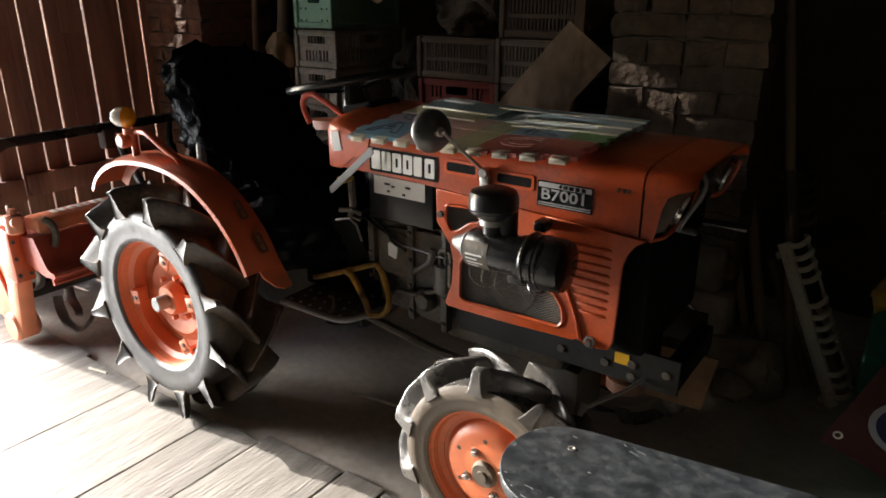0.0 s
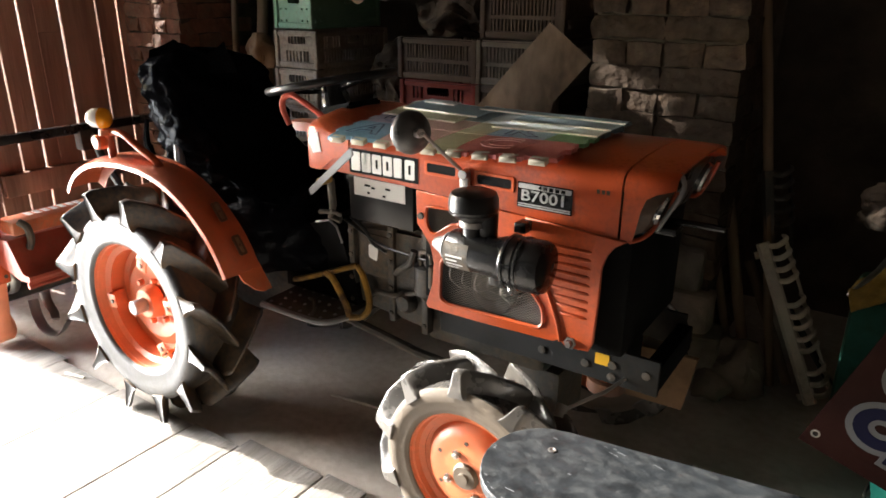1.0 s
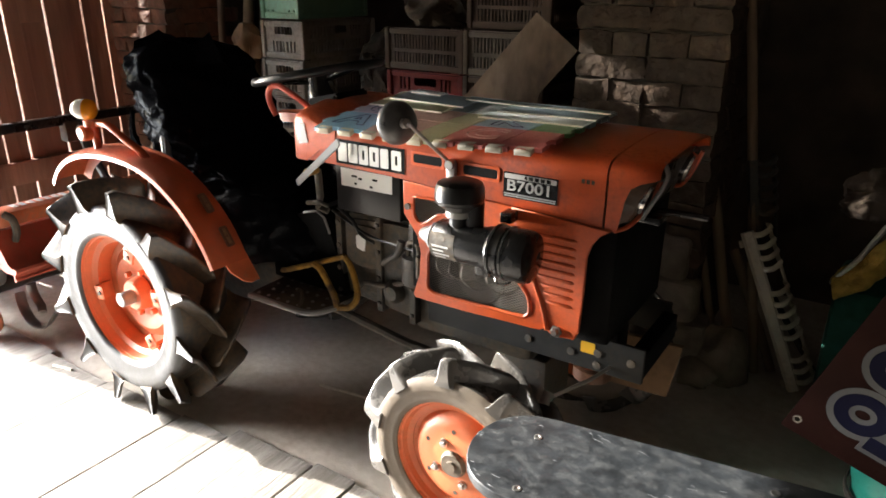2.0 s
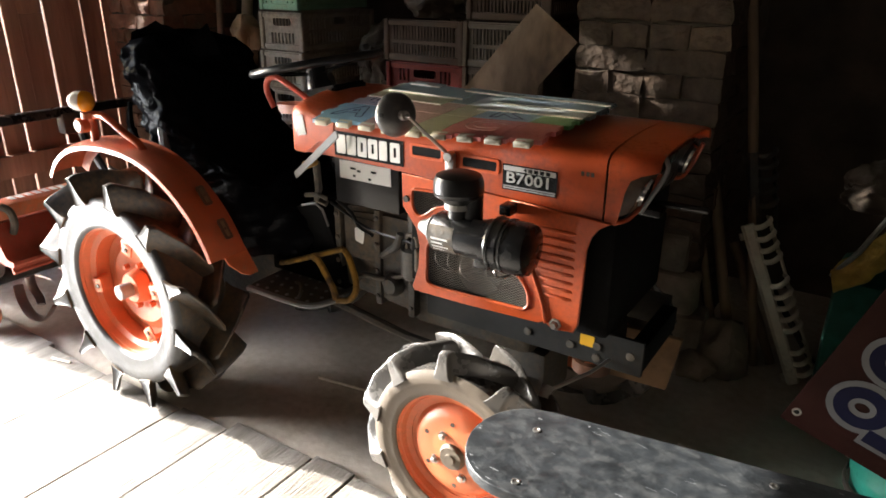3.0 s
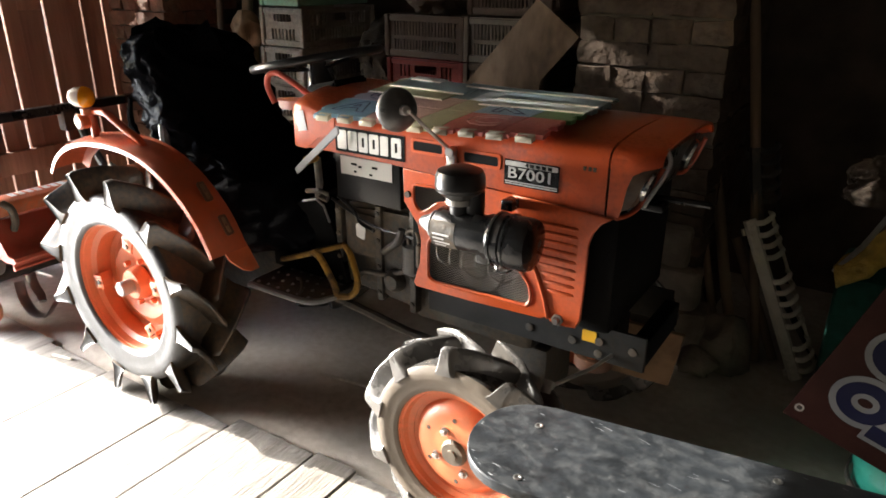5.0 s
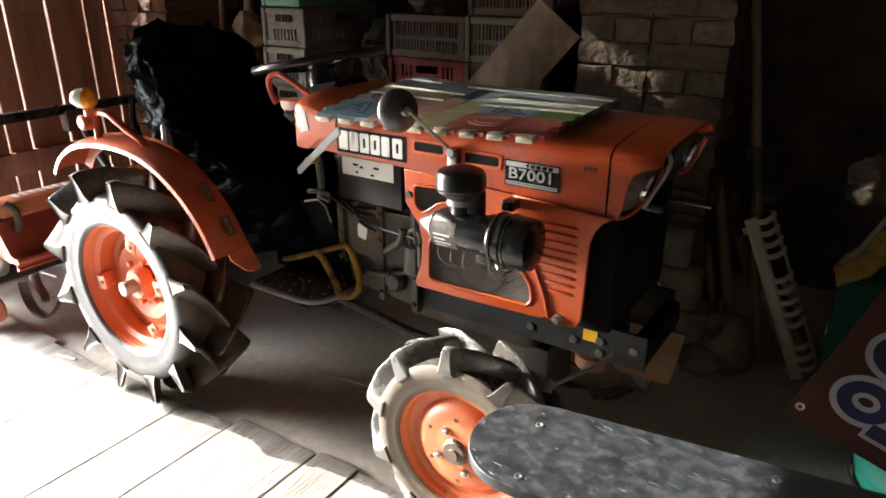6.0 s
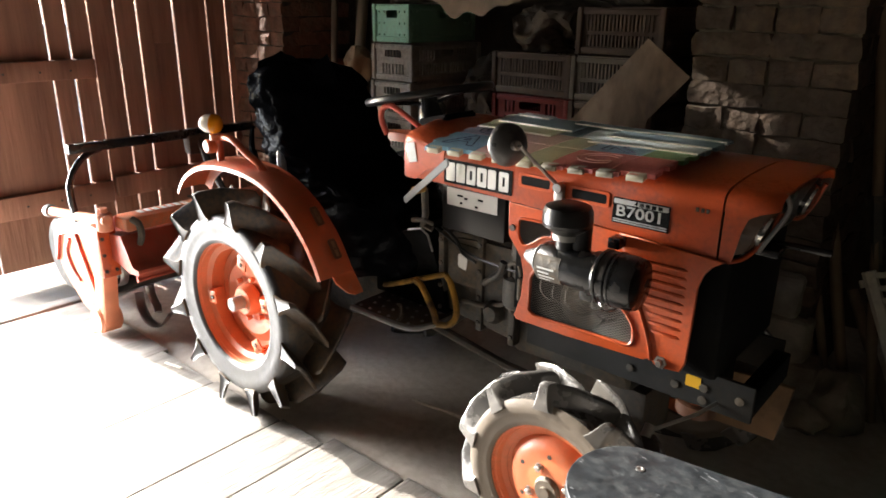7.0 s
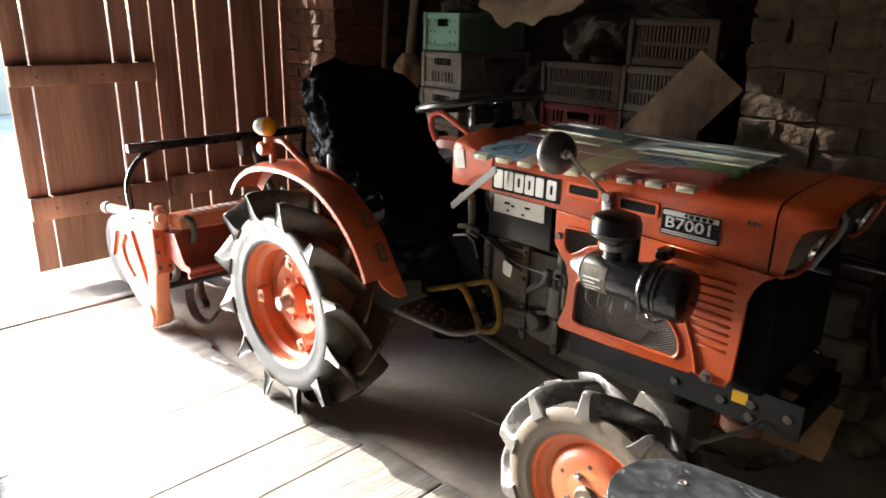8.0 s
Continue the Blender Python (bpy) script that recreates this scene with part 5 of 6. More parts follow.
tube(bm, [(-0.2, -0.23, 0.86), (-0.15, -0.25, 0.80), (-0.07, -0.26, 0.755), (0.02, -0.255, 0.73), (0.10, -0.25, 0.70)], 0.016, 6, smooth=4)
rough_up(bm, 0.008, 25)
part("bag_fold", bm, BAG, bag)
bm = B()
tube(bm, [(-0.22, -0.21, 0.95), (-0.2, -0.23, 0.88), (-0.12, -0.255, 0.80), (-0.05, -0.26, 0.78)], 0.011, 6, smooth=4)
rough_up(bm, 0.008, 25)
part("bag_fold", bm, BAG, bag)
bm = B()
box(bm, -0.18, 0.30, -0.17, 0.17, 0.50, 0.60, 0.02)
part("seat_base", bm, BLACK, tractor)
bm = B()
tube(bm, [(-0.02, -0.235, 0.885), (0.02, -0.265, 0.83), (0.045, -0.27, 0.80)], 0.016, 8)
part("seat_knob", bm, GREY_PAINT, tractor)

# ---- rotary tiller behind the tractor ----
tiller = thing("rotary_tiller", (-0.95, 0, 0), "dull red and orange rotary tiller hung behind the tractor", "tiller")
TY = -0.55
# tube, side plate and case fittings take the glare-lightened orange
bm = B()
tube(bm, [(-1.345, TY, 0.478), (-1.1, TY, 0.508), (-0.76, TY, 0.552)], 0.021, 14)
lever = part("stay_tube", bm, GLARE_ORANGE, tiller, "pale stay tube, its orange lightened for glare")
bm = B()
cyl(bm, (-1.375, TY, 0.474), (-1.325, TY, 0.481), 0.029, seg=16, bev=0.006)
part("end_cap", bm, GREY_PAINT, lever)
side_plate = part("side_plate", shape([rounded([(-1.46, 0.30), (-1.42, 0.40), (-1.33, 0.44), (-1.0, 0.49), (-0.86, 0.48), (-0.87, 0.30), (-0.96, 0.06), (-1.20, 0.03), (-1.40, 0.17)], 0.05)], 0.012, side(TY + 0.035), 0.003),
                  GLARE_ORANGE, tiller, "orange side plate, its colour lightened for glare")
bm = B()
tube(bm, [(-1.25, TY + 0.024, 0.36), (-1.30, TY + 0.024, 0.29), (-1.26, TY + 0.024, 0.21), (-1.2, TY + 0.024, 0.17)], 0.007, 8, smooth=4)
tube(bm, [(-1.17, TY + 0.024, 0.40), (-1.12, TY + 0.024, 0.30), (-1.03, TY + 0.024, 0.14)], 0.008, 8)
part("pressed_rib", bm, RED_OLD, side_plate)
bm = B()
box(bm, -0.895, -0.80, TY - 0.03, TY + 0.045, 0.30, 0.515, 0.008)
chain = part("chain_case", bm, ORANGE, tiller, "orange bolted chain case")
bm = B()
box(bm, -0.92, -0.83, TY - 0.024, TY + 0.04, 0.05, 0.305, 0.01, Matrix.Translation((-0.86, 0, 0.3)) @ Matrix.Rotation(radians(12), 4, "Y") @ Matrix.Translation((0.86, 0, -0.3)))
part("case_leg", bm, GLARE_ORANGE, chain)
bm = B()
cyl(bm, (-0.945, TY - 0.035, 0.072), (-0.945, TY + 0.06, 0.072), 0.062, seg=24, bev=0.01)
part("bearing_cap", bm, GLARE_ORANGE, chain)
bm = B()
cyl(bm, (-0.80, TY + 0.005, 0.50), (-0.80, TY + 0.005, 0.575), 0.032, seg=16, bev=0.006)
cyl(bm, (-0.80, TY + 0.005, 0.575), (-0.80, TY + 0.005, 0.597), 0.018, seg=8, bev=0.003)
part("clevis", bm, GLARE_ORANGE, chain)
for v in (0.33, 0.40, 0.47):
    for u in (-0.012, 0.03):
        bm = B()
        lathe(bm, [(0.008, 0), (0.008, 0.006), (0, 0.006)], (-0.80, TY + u - 0.004, v), (0, TY + u - 0.004, v), 6)
        part("bolt", bm, IRON, chain)
# cross beam and hood
bm = B()
box(bm, -0.80, -0.69, -0.51, 0.50, 0.505, 0.562, 0.012)
beam = part("cross_beam", bm, ORANGE_OLD, tiller, "orange cross beam with worn lettering bars")
for k in range(7):
    y = -0.43 + k * 0.032
    bm = B()
    box(bm, -0.77, -0.725, y, y + 0.02, 0.5655, 0.5668)
    part("plain_bar", bm, WHITE, beam)
bm = B()
tube(bm, [(-0.69, -0.485, 0.56), (-0.665, -0.47, 0.54), (-0.665, -0.465, 0.49), (-0.68, -0.47, 0.455)], 0.014, 8, smooth=4)
part("grease_hose", bm, IRON, beam)
bm = B()
cyl(bm, (-0.74, -0.16, 0.565), (-0.74, -0.16, 0.60), 0.012, seg=8)
tube(bm, [(-0.76, -0.20, 0.585), (-0.70, -0.13, 0.59)], 0.006, 6)
part("pin", bm, IRON, beam)
bm = B()
loft(bm, [[(x, y, z) for x, z in ((-0.70, 0.497), (-0.66, 0.43), (-0.63, 0.385), (-0.60, 0.375), (-0.60, 0.355), (-0.66, 0.35), (-0.9, 0.40), (-1.15, 0.42), (-1.35, 0.36), (-1.42, 0.22), (-1.44, 0.22), (-1.37, 0.38), (-1.16, 0.445), (-0.9, 0.47))] for y in (-0.535, 0.49)])
hoodt = part("tine_hood", bm, RED_OLD, tiller, "dull red sheet hood over the tines")
bm = B()
tube(bm, [(-0.595, -0.535, 0.368), (-0.595, 0.49, 0.368)], 0.013, 8)
tube(bm, [(-0.60, -0.535, 0.335), (-0.60, 0.49, 0.335)], 0.008, 8)
box(bm, -0.606, -0.598, -0.535, 0.49, 0.335, 0.366)
part("hood_lip", bm, RED_OLD, hoodt)
bm = B()
loft(bm, [[(-0.66, y, 0.45), (-0.62, y, 0.40)] for y in (-0.33, -0.26)], closed=False)
thicken(bm, 0.004)
part("hood_rib", bm, RED_OLD, hoodt)
# tine shaft and curved blades
RX, RZ = -0.97, 0.19
bm = B()
cyl(bm, (RX, -0.50, RZ), (RX, 0.5, RZ), 0.032, seg=16)
part("rotor_shaft", bm, IRON, tiller)
for k in range(14):
    y = -0.46 + k * 0.07
    t0 = k * 2.1 + 0.4
    bend = 0.06 if k % 2 else -0.05
    pts = []
    for q in range(9):
        u = q / 8
        r = 0.04 + 0.155 * u
        t = t0 + 1.1 * u ** 1.6
        pts.append((RX + r * math.cos(t), y + bend * max(0, u - 0.6) * 2.5, max(RZ + r * math.sin(t), 0.012)))
    bm = B()
    tube(bm, pts, 0.022, 8, r2=0.016, flat=0.28)
    part("tine", bm, STEEL if k < 5 else IRON, tiller, "curved worn steel blade")
bm = B()
tube(bm, [(-0.72, -0.36, 0.10), (-0.78, -0.38, 0.03), (-0.88, -0.385, 0.02), (-0.97, -0.37, 0.06), (-1.0, -0.36, 0.12)], 0.02, 8, smooth=4, flat=0.3)
part("tine", bm, STEEL, tiller)
# rubber rear skirt seen as a rounded disc
bm = B()
lathe(bm, [(0, 0), (0.165, 0), (0.175, 0.01), (0.175, 0.03), (0.16, 0.04), (0, 0.04)], (-1.42, TY + 0.05, 0.24), (-1.42, 1, 0.24), 36)
part("gauge_wheel", bm, SIDEWALL, tiller, "dusty grey gauge wheel disc")
# black carrying bar with bent pipe
bm = B()
bar_m = Matrix.Translation((-1.05, 0, 0.80))
box(bm, -1.075, -1.035, -0.545, 0.36, 0.775, 0.815, 0.006)
bar = part("top_bar", bm, BLACK, tiller, "black steel bar across the tiller")
bm = B()
tube(bm, [(-1.055, -0.41, 0.785), (-1.055, -0.50, 0.745), (-1.055, -0.555, 0.66), (-1.055, -0.56, 0.58), (-1.055, -0.55, 0.49)], 0.014, 10, smooth=5)
part("bent_pipe", bm, BLACK, bar)
bm = B()
tube(bm, [(-1.055, 0.05, 0.79), (-0.95, 0.02, 0.68), (-0.80, 0.0, 0.565)], 0.018, 8)
box(bm, -1.08, -1.02, -0.02, 0.12, 0.70, 0.79, 0.01)
part("link_arm", bm, IRON, bar)
bm = B()
tube(bm, [(-0.75, -0.05, 0.53), (-0.5, -0.08, 0.56), (-0.2, -0.08, 0.53)], 0.016, 8)
tube(bm, [(-0.72, -0.25, 0.42), (-0.45, -0.2, 0.36), (-0.15, -0.14, 0.34)], 0.018, 8)
tube(bm, [(-0.72, 0.25, 0.42), (-0.45, 0.2, 0.36), (-0.15, 0.14, 0.34)], 0.018, 8)
part("hitch_links", bm, IRON, tiller)

# ---- puzzle mat on the bonnet ----
mat_thing = thing("foam_mat", (1.02, -0.06, 1.04), "colourful foam letter mat laid over the tractor bonnet", "mat")
US = [0.0, 0.165, 0.315, 0.403, 0.565, 0.66]
VS = [0.0, 0.142, 0.266, 0.415]
COLS = [["blue", "pink", "olive", "red", "red"], ["purple", "pink", "olive", "blue", "green"], ["pale", "navy", "pale", "pale", "navy"]]


def mat_pose(u, v):
    """u along the bonnet, v across it from the near edge; the near edge sags over the bonnet's shoulder."""
    t = u / 0.66
    x = 0.683 + u + 0.012 * v
    y = -0.252 + v
    sag = max(0.0, -0.19 - y)
    z = 1.042 - 0.006 * t - (0.088 - 0.066 * t) * (0.165 - y) - sag * sag * 1.5
    far = max(0.0, y - 0.155)
    return Vector((x, y, z - far * 0.7 + 0.002 * math.sin(u * 11 + 1)))


def tile_outline(w, h, free):
    """A foam tile with square teeth; free names the outer edges that show their teeth."""
    pts = []
    for e in range(4):
        length = w if e in (0, 2) else h
        n = max(2, round(length / 0.075)) * 2
        tooth = 0.012 if e in free else 0.0
        for k in range(n):
            out = tooth if k % 2 == 0 else 0.0
            for tt in (k / n, (k + 1) / n):
                pts.append(((tt * w, -out), (w + out, tt * h), ((1 - tt) * w, h + out), (-out, (1 - tt) * h))[e])
    keep = []
    for p in pts:
        if not keep or (abs(p[0] - keep[-1][0]) + abs(p[1] - keep[-1][1])) > 1e-5:
            keep.append(p)
    return keep


def bent(me, off_u, off_v, w, h, lift):
    bm = B()
    bm.from_mesh(me)
    for axis, n, size in ((0, 5, w), (1, 8, h)):
        for k in range(1, n):
            co, no = [0, 0, 0], [0, 0, 0]
            co[axis], no[axis] = size * k / n, 1
            bmesh.ops.bisect_plane(bm, geom=bm.verts[:] + bm.edges[:] + bm.faces[:], plane_co=co, plane_no=no)
    for v in bm.verts:
        v.co = mat_pose(v.co.x + off_u, v.co.y + off_v) + Vector((0, 0, v.co.z + lift))
    bpy.data.meshes.remove(me)
    return mesh_of(bm, "tile", 40)


for j in range(3):
    for i in range(5):
        w, h = US[i + 1] - US[i] - 0.0026, VS[j + 1] - VS[j] - 0.0026
        free = {e for e, ok in ((0, j == 0), (1, i == 4), (2, j == 2), (3, i == 0)) if ok}
        tile = part("tile", bent(shape([tile_outline(w, h, free)], 0.010, Matrix()), US[i], VS[j], w, h, 0.0), FOAM[COLS[j][i]], mat_thing)
        cx, cy = w / 2, h / 2
        if j == 2 or w < 0.1:
            continue
        letter = (("A", "", "", "C", ""), ("U", "", "", "K", ""))[j][i]
        if letter:
            ink = FOAM["pink"] if letter == "C" else FOAM["ink"]
            fig = lettering(letter, 0.125, 0.002, Matrix.Translation((cx, cy, 0)), 1.15, 0.003, 0.0016)
            part("letter_inlay", bent(fig, US[i], VS[j], w, h, 0.0052), ink, tile)
# more mats folded on top towards the far side, cream edges as sun glints
for k, (v0, tones) in enumerate(((0.222, ("olive", "pale")), (0.292, ("navy", "navy")), (0.372, ("pale", "navy")))):
    for (u0, u1), tone in zip(((0.004 + 0.02 * k, (0.255, 0.280, 0.150)[k]), ((0.372, 0.390, 0.240)[k], 0.668 + 0.006 * k)), tones):
        w, h = u1 - u0, 0.418 - v0
        layer = part("folded_layer", bent(shape([rect(0, w, 0, h)], 0.003, Matrix()), u0, v0, w, h, 0.0040 + 0.0034 * (k + 1)), FOAM[tone], mat_thing)
        rim = B()
        ring = []
        for q in range(9):
            p = mat_pose(u0 + w * q / 8, v0 - 0.0035)
            z = p.z + 0.0040 + 0.0034 * (k + 1)
            ring.append([(p.x, p.y + 0.001, z - 0.0016), (p.x, p.y + 0.001, z + 0.0012), (p.x, p.y + 0.0016, z + 0.0024), (p.x, p.y + 0.0036, z + 0.0026), (p.x, p.y + 0.0042, z + 0.0012), (p.x, p.y + 0.0030, z - 0.0016)])
        loft(rim, ring)
        part("cream_edge", rim, FOAM["cream"], layer, "cream foam edge, set bright for the sun glint on it")
for i in range(9):
    u = 0.012 + i * 0.0745
    edge = B()
    p, q = mat_pose(u, -0.017), mat_pose(u + 0.042, -0.017)
    r = mat_pose(u, 0.003)
    loft(edge, [[(c.x, c.y, c.z - 0.008), (c.x, c.y, c.z + 0.0045), (c.x, r.y, r.z + 0.0057 + c.z - p.z), (c.x, r.y, r.z - 0.0075 + c.z - p.z)] for c in (p, q)])
    bmesh.ops.bevel(edge, geom=edge.edges[:], offset=0.0009, segments=1, affect="EDGES")
    part("edge_tooth", edge, FOAM["edge"], mat_thing, "worn beige foam tooth")

# ---- plank bench in the foreground ----
bench = thing("plank_bench", (1.9, -0.58, 0), "scratched black plank on a bench, its end rounded", "bench")
bd = Matrix.Translation((1.425, -0.70, 0.52)) @ Matrix.Rotation(radians(8), 4, "Z")
outl = [(1.25, -0.055), (1.25, 0.20)] + [(0.13, 0.205)] + [(0.115 - 0.115 * math.sin(t) + 0.0, 0.0725 + 0.13 * math.cos(t)) for t in (math.pi * k / 16 for k in range(1, 16))] + [(0.13, -0.06)]
top = part("board", shape([outl], 0.022, bd @ Matrix.Translation((0, 0, -0.011)), 0.002), BOARD_BLACK, bench, "scratched black painted board")
for u, v in ((0.115, 0.132), (0.128, -0.03), (0.55, 0.16), (0.6, -0.02)):
    bm = B()
    c = bd @ Vector((u, v, 0.0))
    lathe(bm, [(0.0085, -0.001), (0.0085, 0.0014), (0.005, 0.0018), (0.0035, 0.0005), (0, 0.0005)], c, c + Vector((0, 0, 1)), 12)
    part("screw", bm, STEEL, top, "bright screw head")
chips = random.Random(8)
for k in range(26):
    u, v = chips.uniform(0.06, 0.75), chips.uniform(-0.045, 0.185)
    c, slant, long_ = bd @ Vector((u, v, 0.0003)), chips.uniform(-0.5, 0.5), chips.uniform(0.003, 0.016)
    bm = B()
    tube(bm, [c, c + Vector((long_, long_ * slant * 0.4, 0)), c + Vector((long_ * 1.8, long_ * slant, 0))], chips.uniform(0.0004, 0.0009), 5, flat=0.4)
    part("scratch", bm, SILVER_PRINT, top)
for k in range(5, 22):
    ang = chips.uniform(1.0, 2.9)
    c = bd @ (Vector((0.115 - 0.108 * math.sin(ang), 0.0725 + 0.122 * math.cos(ang), 0.0002)) if k < 15 else Vector((chips.uniform(0.15, 0.8), chips.choice((-0.05, 0.19)), 0.0002)))
    bm = B()
    tube(bm, [c + Vector((-chips.uniform(0.001, 0.004), 0.001, 0)), c + Vector((chips.uniform(0.002, 0.005), chips.uniform(-0.002, 0.002), 0))], chips.uniform(0.0005, 0.0009), 5, flat=0.4)
    part("paint_chip", bm, SILVER_PRINT, top)
for u in (0.28, 1.05):
    for v in (0.0, 0.15):
        bm = B()
        c = bd @ Vector((u, v, 0))
        box(bm, c.x - 0.022, c.x + 0.022, c.y - 0.022, c.y + 0.022, 0.0, 0.498, 0.004)
        part("leg", bm, OLD_WOOD, bench)


# ---- crates ----
def crate(x0, x1, y0, y1, z0, h, material, label, group="crates along the back wall", style=""):
    e = thing("crate", ((x0 + x1) / 2, (y0 + y1) / 2, z0), label, "crate", group)
    w, d = x1 - x0, y1 - y0

    def panel(width, grip):
        holes = []
        if style == "solid":
            for u in (0.03, 0.065, width - 0.065, width - 0.03):
                for v in (0.2, 0.5, 0.8):
                    holes.append([(u + 0.006 * math.cos(q), h * v + 0.006 * math.sin(q)) for q in (math.pi * j / 4 for j in range(8))])
            return [rect(0, width, 0, h), rounded(rect(width / 2 - 0.04, width / 2 + 0.04, h * 0.64, h * 0.84), 0.008)] + holes
        if style == "fine":
            n = int((width - 0.06) / 0.0165)
            for k in range(n):
                u = 0.03 + k * (width - 0.06) / n + 0.004
                holes += [rect(u, u + 0.008, 0.03, h * 0.42), rect(u, u + 0.008, h * 0.50, h * 0.86)]
            return [rect(0, width, 0, h)] + holes
        n = max(6, int((width - 0.10) / 0.022))
        p = (width - 0.10) / n
        for k in range(n):
            u = 0.05 + p * (k + 0.25)
            holes.append(rect(u, u + p * 0.5, 0.03, h * 0.46))
            if not (grip and abs(u + p * 0.25 - width / 2) < 0.085):
                holes.append(rect(u, u + p * 0.5, h * 0.54, h * 0.84))
        if grip:
            holes.append(rounded(rect(width / 2 - 0.06, width / 2 + 0.06, h * 0.64, h * 0.84), 0.012))
        return [rect(0, width, 0, h)] + holes
    for y in (y0 + 0.006, y1 - 0.006):
        part("side_panel", shape(panel(w, True), 0.006, Matrix.Translation((x0, 0, z0)) @ side(y)), material, e)
    for x in (x0 + 0.006, x1 - 0.006):
        part("end_panel", shape(panel(d, True), 0.006, Matrix.Translation((0, y0, z0)) @ facing_x(x)), material, e)
    bm = B()
    box(bm, x0, x1, y0, y1, z0, z0 + 0.01)
    part("base", bm, material, e)
    for z in (z0 + h - 0.028, z0 + 0.006):
        for (a, b, c, dd) in ((x0 - 0.006, x1 + 0.006, y0 - 0.006, y0 + 0.008), (x0 - 0.006, x1 + 0.006, y1 - 0.008, y1 + 0.006), (x0 - 0.006, x0 + 0.008, y0 + 0.009, y1 - 0.009), (x1 - 0.008, x1 + 0.006, y0 + 0.009, y1 - 0.009)):
            bm = B()
            box(bm, a, b, c, dd, z, z + 0.022, 0.003)
            part("rim", bm, material, e)
    for x in (x0, x1):
        for y in (y0, y1):
            bm = B()
            box(bm, x - 0.012, x + 0.012, y - 0.012, y + 0.012, z0, z0 + h, 0.006)
            part("corner_post", bm, material, e)
    return e


CH = 0.185
W_LABEL = "dirty white slotted plastic crate in a stack"
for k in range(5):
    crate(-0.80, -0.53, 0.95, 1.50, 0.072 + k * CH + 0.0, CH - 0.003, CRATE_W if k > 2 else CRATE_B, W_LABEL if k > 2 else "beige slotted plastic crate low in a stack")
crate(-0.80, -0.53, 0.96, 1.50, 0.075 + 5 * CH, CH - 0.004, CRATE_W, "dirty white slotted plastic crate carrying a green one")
crate(-0.80, -0.56, 0.97, 1.48, 0.08 + 6 * CH, CH, CRATE_G, "pale green plastic crate with a grip hole on the stack", style="solid")
bm = B()
for y in (1.0, 1.22, 1.45):
    box(bm, -0.9, 0.75, y - 0.04, y + 0.04, 0.0, 0.07, 0.004)
tagged(part("pallet_bearer", bm, OLD_WOOD), "grey wooden bearers under the crate stacks", "timber")
for k in range(4):
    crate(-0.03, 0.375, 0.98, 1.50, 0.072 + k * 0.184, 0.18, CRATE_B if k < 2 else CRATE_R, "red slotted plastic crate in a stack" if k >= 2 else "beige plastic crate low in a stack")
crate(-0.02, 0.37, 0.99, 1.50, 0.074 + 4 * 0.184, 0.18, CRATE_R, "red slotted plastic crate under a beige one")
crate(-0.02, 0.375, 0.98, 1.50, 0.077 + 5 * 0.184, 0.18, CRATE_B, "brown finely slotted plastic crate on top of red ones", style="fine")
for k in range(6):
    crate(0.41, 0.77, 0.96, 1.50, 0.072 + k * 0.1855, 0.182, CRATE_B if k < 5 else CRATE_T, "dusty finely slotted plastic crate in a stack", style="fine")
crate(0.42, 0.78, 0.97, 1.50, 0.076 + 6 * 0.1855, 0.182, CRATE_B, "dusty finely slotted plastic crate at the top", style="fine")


# ---- sacks heaped on the crates ----
def sack(name, at, size, material, label, seed, sag=0.25):
    bm = B()
    bmesh.ops.create_icosphere(bm, subdivisions=5, radius=1.0)
    for v in bm.verts:
        n1 = noise.noise_vector(v.co * 1.6 + Vector((seed, 0, 0))) * 0.28
        n2 = noise.noise_vector(v.co * 5 + Vector((seed, 3, 0))) * 0.12
        n3 = v.co * (0.07 * (0.4 - abs(noise.noise(v.co * 4.5 + Vector((seed, 8, 0)))) * 2.0)) + noise.noise_vector(v.co * 12) * 0.03
        c = v.co + n1 + n2 + n3
        c.z = max(c.z, -0.62)
        v.co = Vector((at[0] + c.x * size[0], at[1] + c.y * size[1], at[2] + (c.z + 0.62) * size[2]))
    return tagged(part(name, bm, material, smooth=70), label, "sack")


sack("sack", (-0.62, 1.22, 1.385), (0.22, 0.24, 0.15), SACK, "lumpy grey-brown sack heaped on the crates", 1.0)
sack("sack", (-0.25, 1.32, 0.80), (0.17, 0.2, 0.2), SACK, "crumpled brown sack wedged between the crate stacks", 4.0)
sack("sack", (0.20, 1.20, 1.182), (0.21, 0.24, 0.14), SACK, "grey crumpled sack on the brown crate", 7.0)
sack("sack", (0.60, 1.25, 1.376), (0.2, 0.22, 0.13), SACK, "grey sack on the stacked crates", 9.0)
# folded pale sheet hanging over the heap
sheet = B()
rows_ = []
for i in range(30):
    u = i / 29
    row = []
    for j in range(14):
        v = j / 13
        x = -0.47 + 0.60 * u
        drop = 0.10 * math.sin(math.pi * min(u * 1.15, 1)) + 0.02 * math.sin(9 * u)
        row.append(Vector((x, 1.02 - 0.05 * math.sin(math.pi * v) + 0.3 * (1 - v) * 0.5, 1.52 - v * (0.10 + drop) + 0.015 * math.sin(22 * u + 5 * v))))
    rows_.append(row)
loft(sheet, rows_, closed=False)
rough_up(sheet, 0.012, 14)
thicken(sheet, 0.006)
tagged(part("cloth", sheet, SACK_PALE, smooth=70), "pale crumpled cloth hanging over the sacks", "cloth")

# ---- cardboard leaning on the crates ----
card_m = Matrix.Translation((0.76, 0.84, 0.92)) @ Matrix.Rotation(radians(-8), 4, "X")
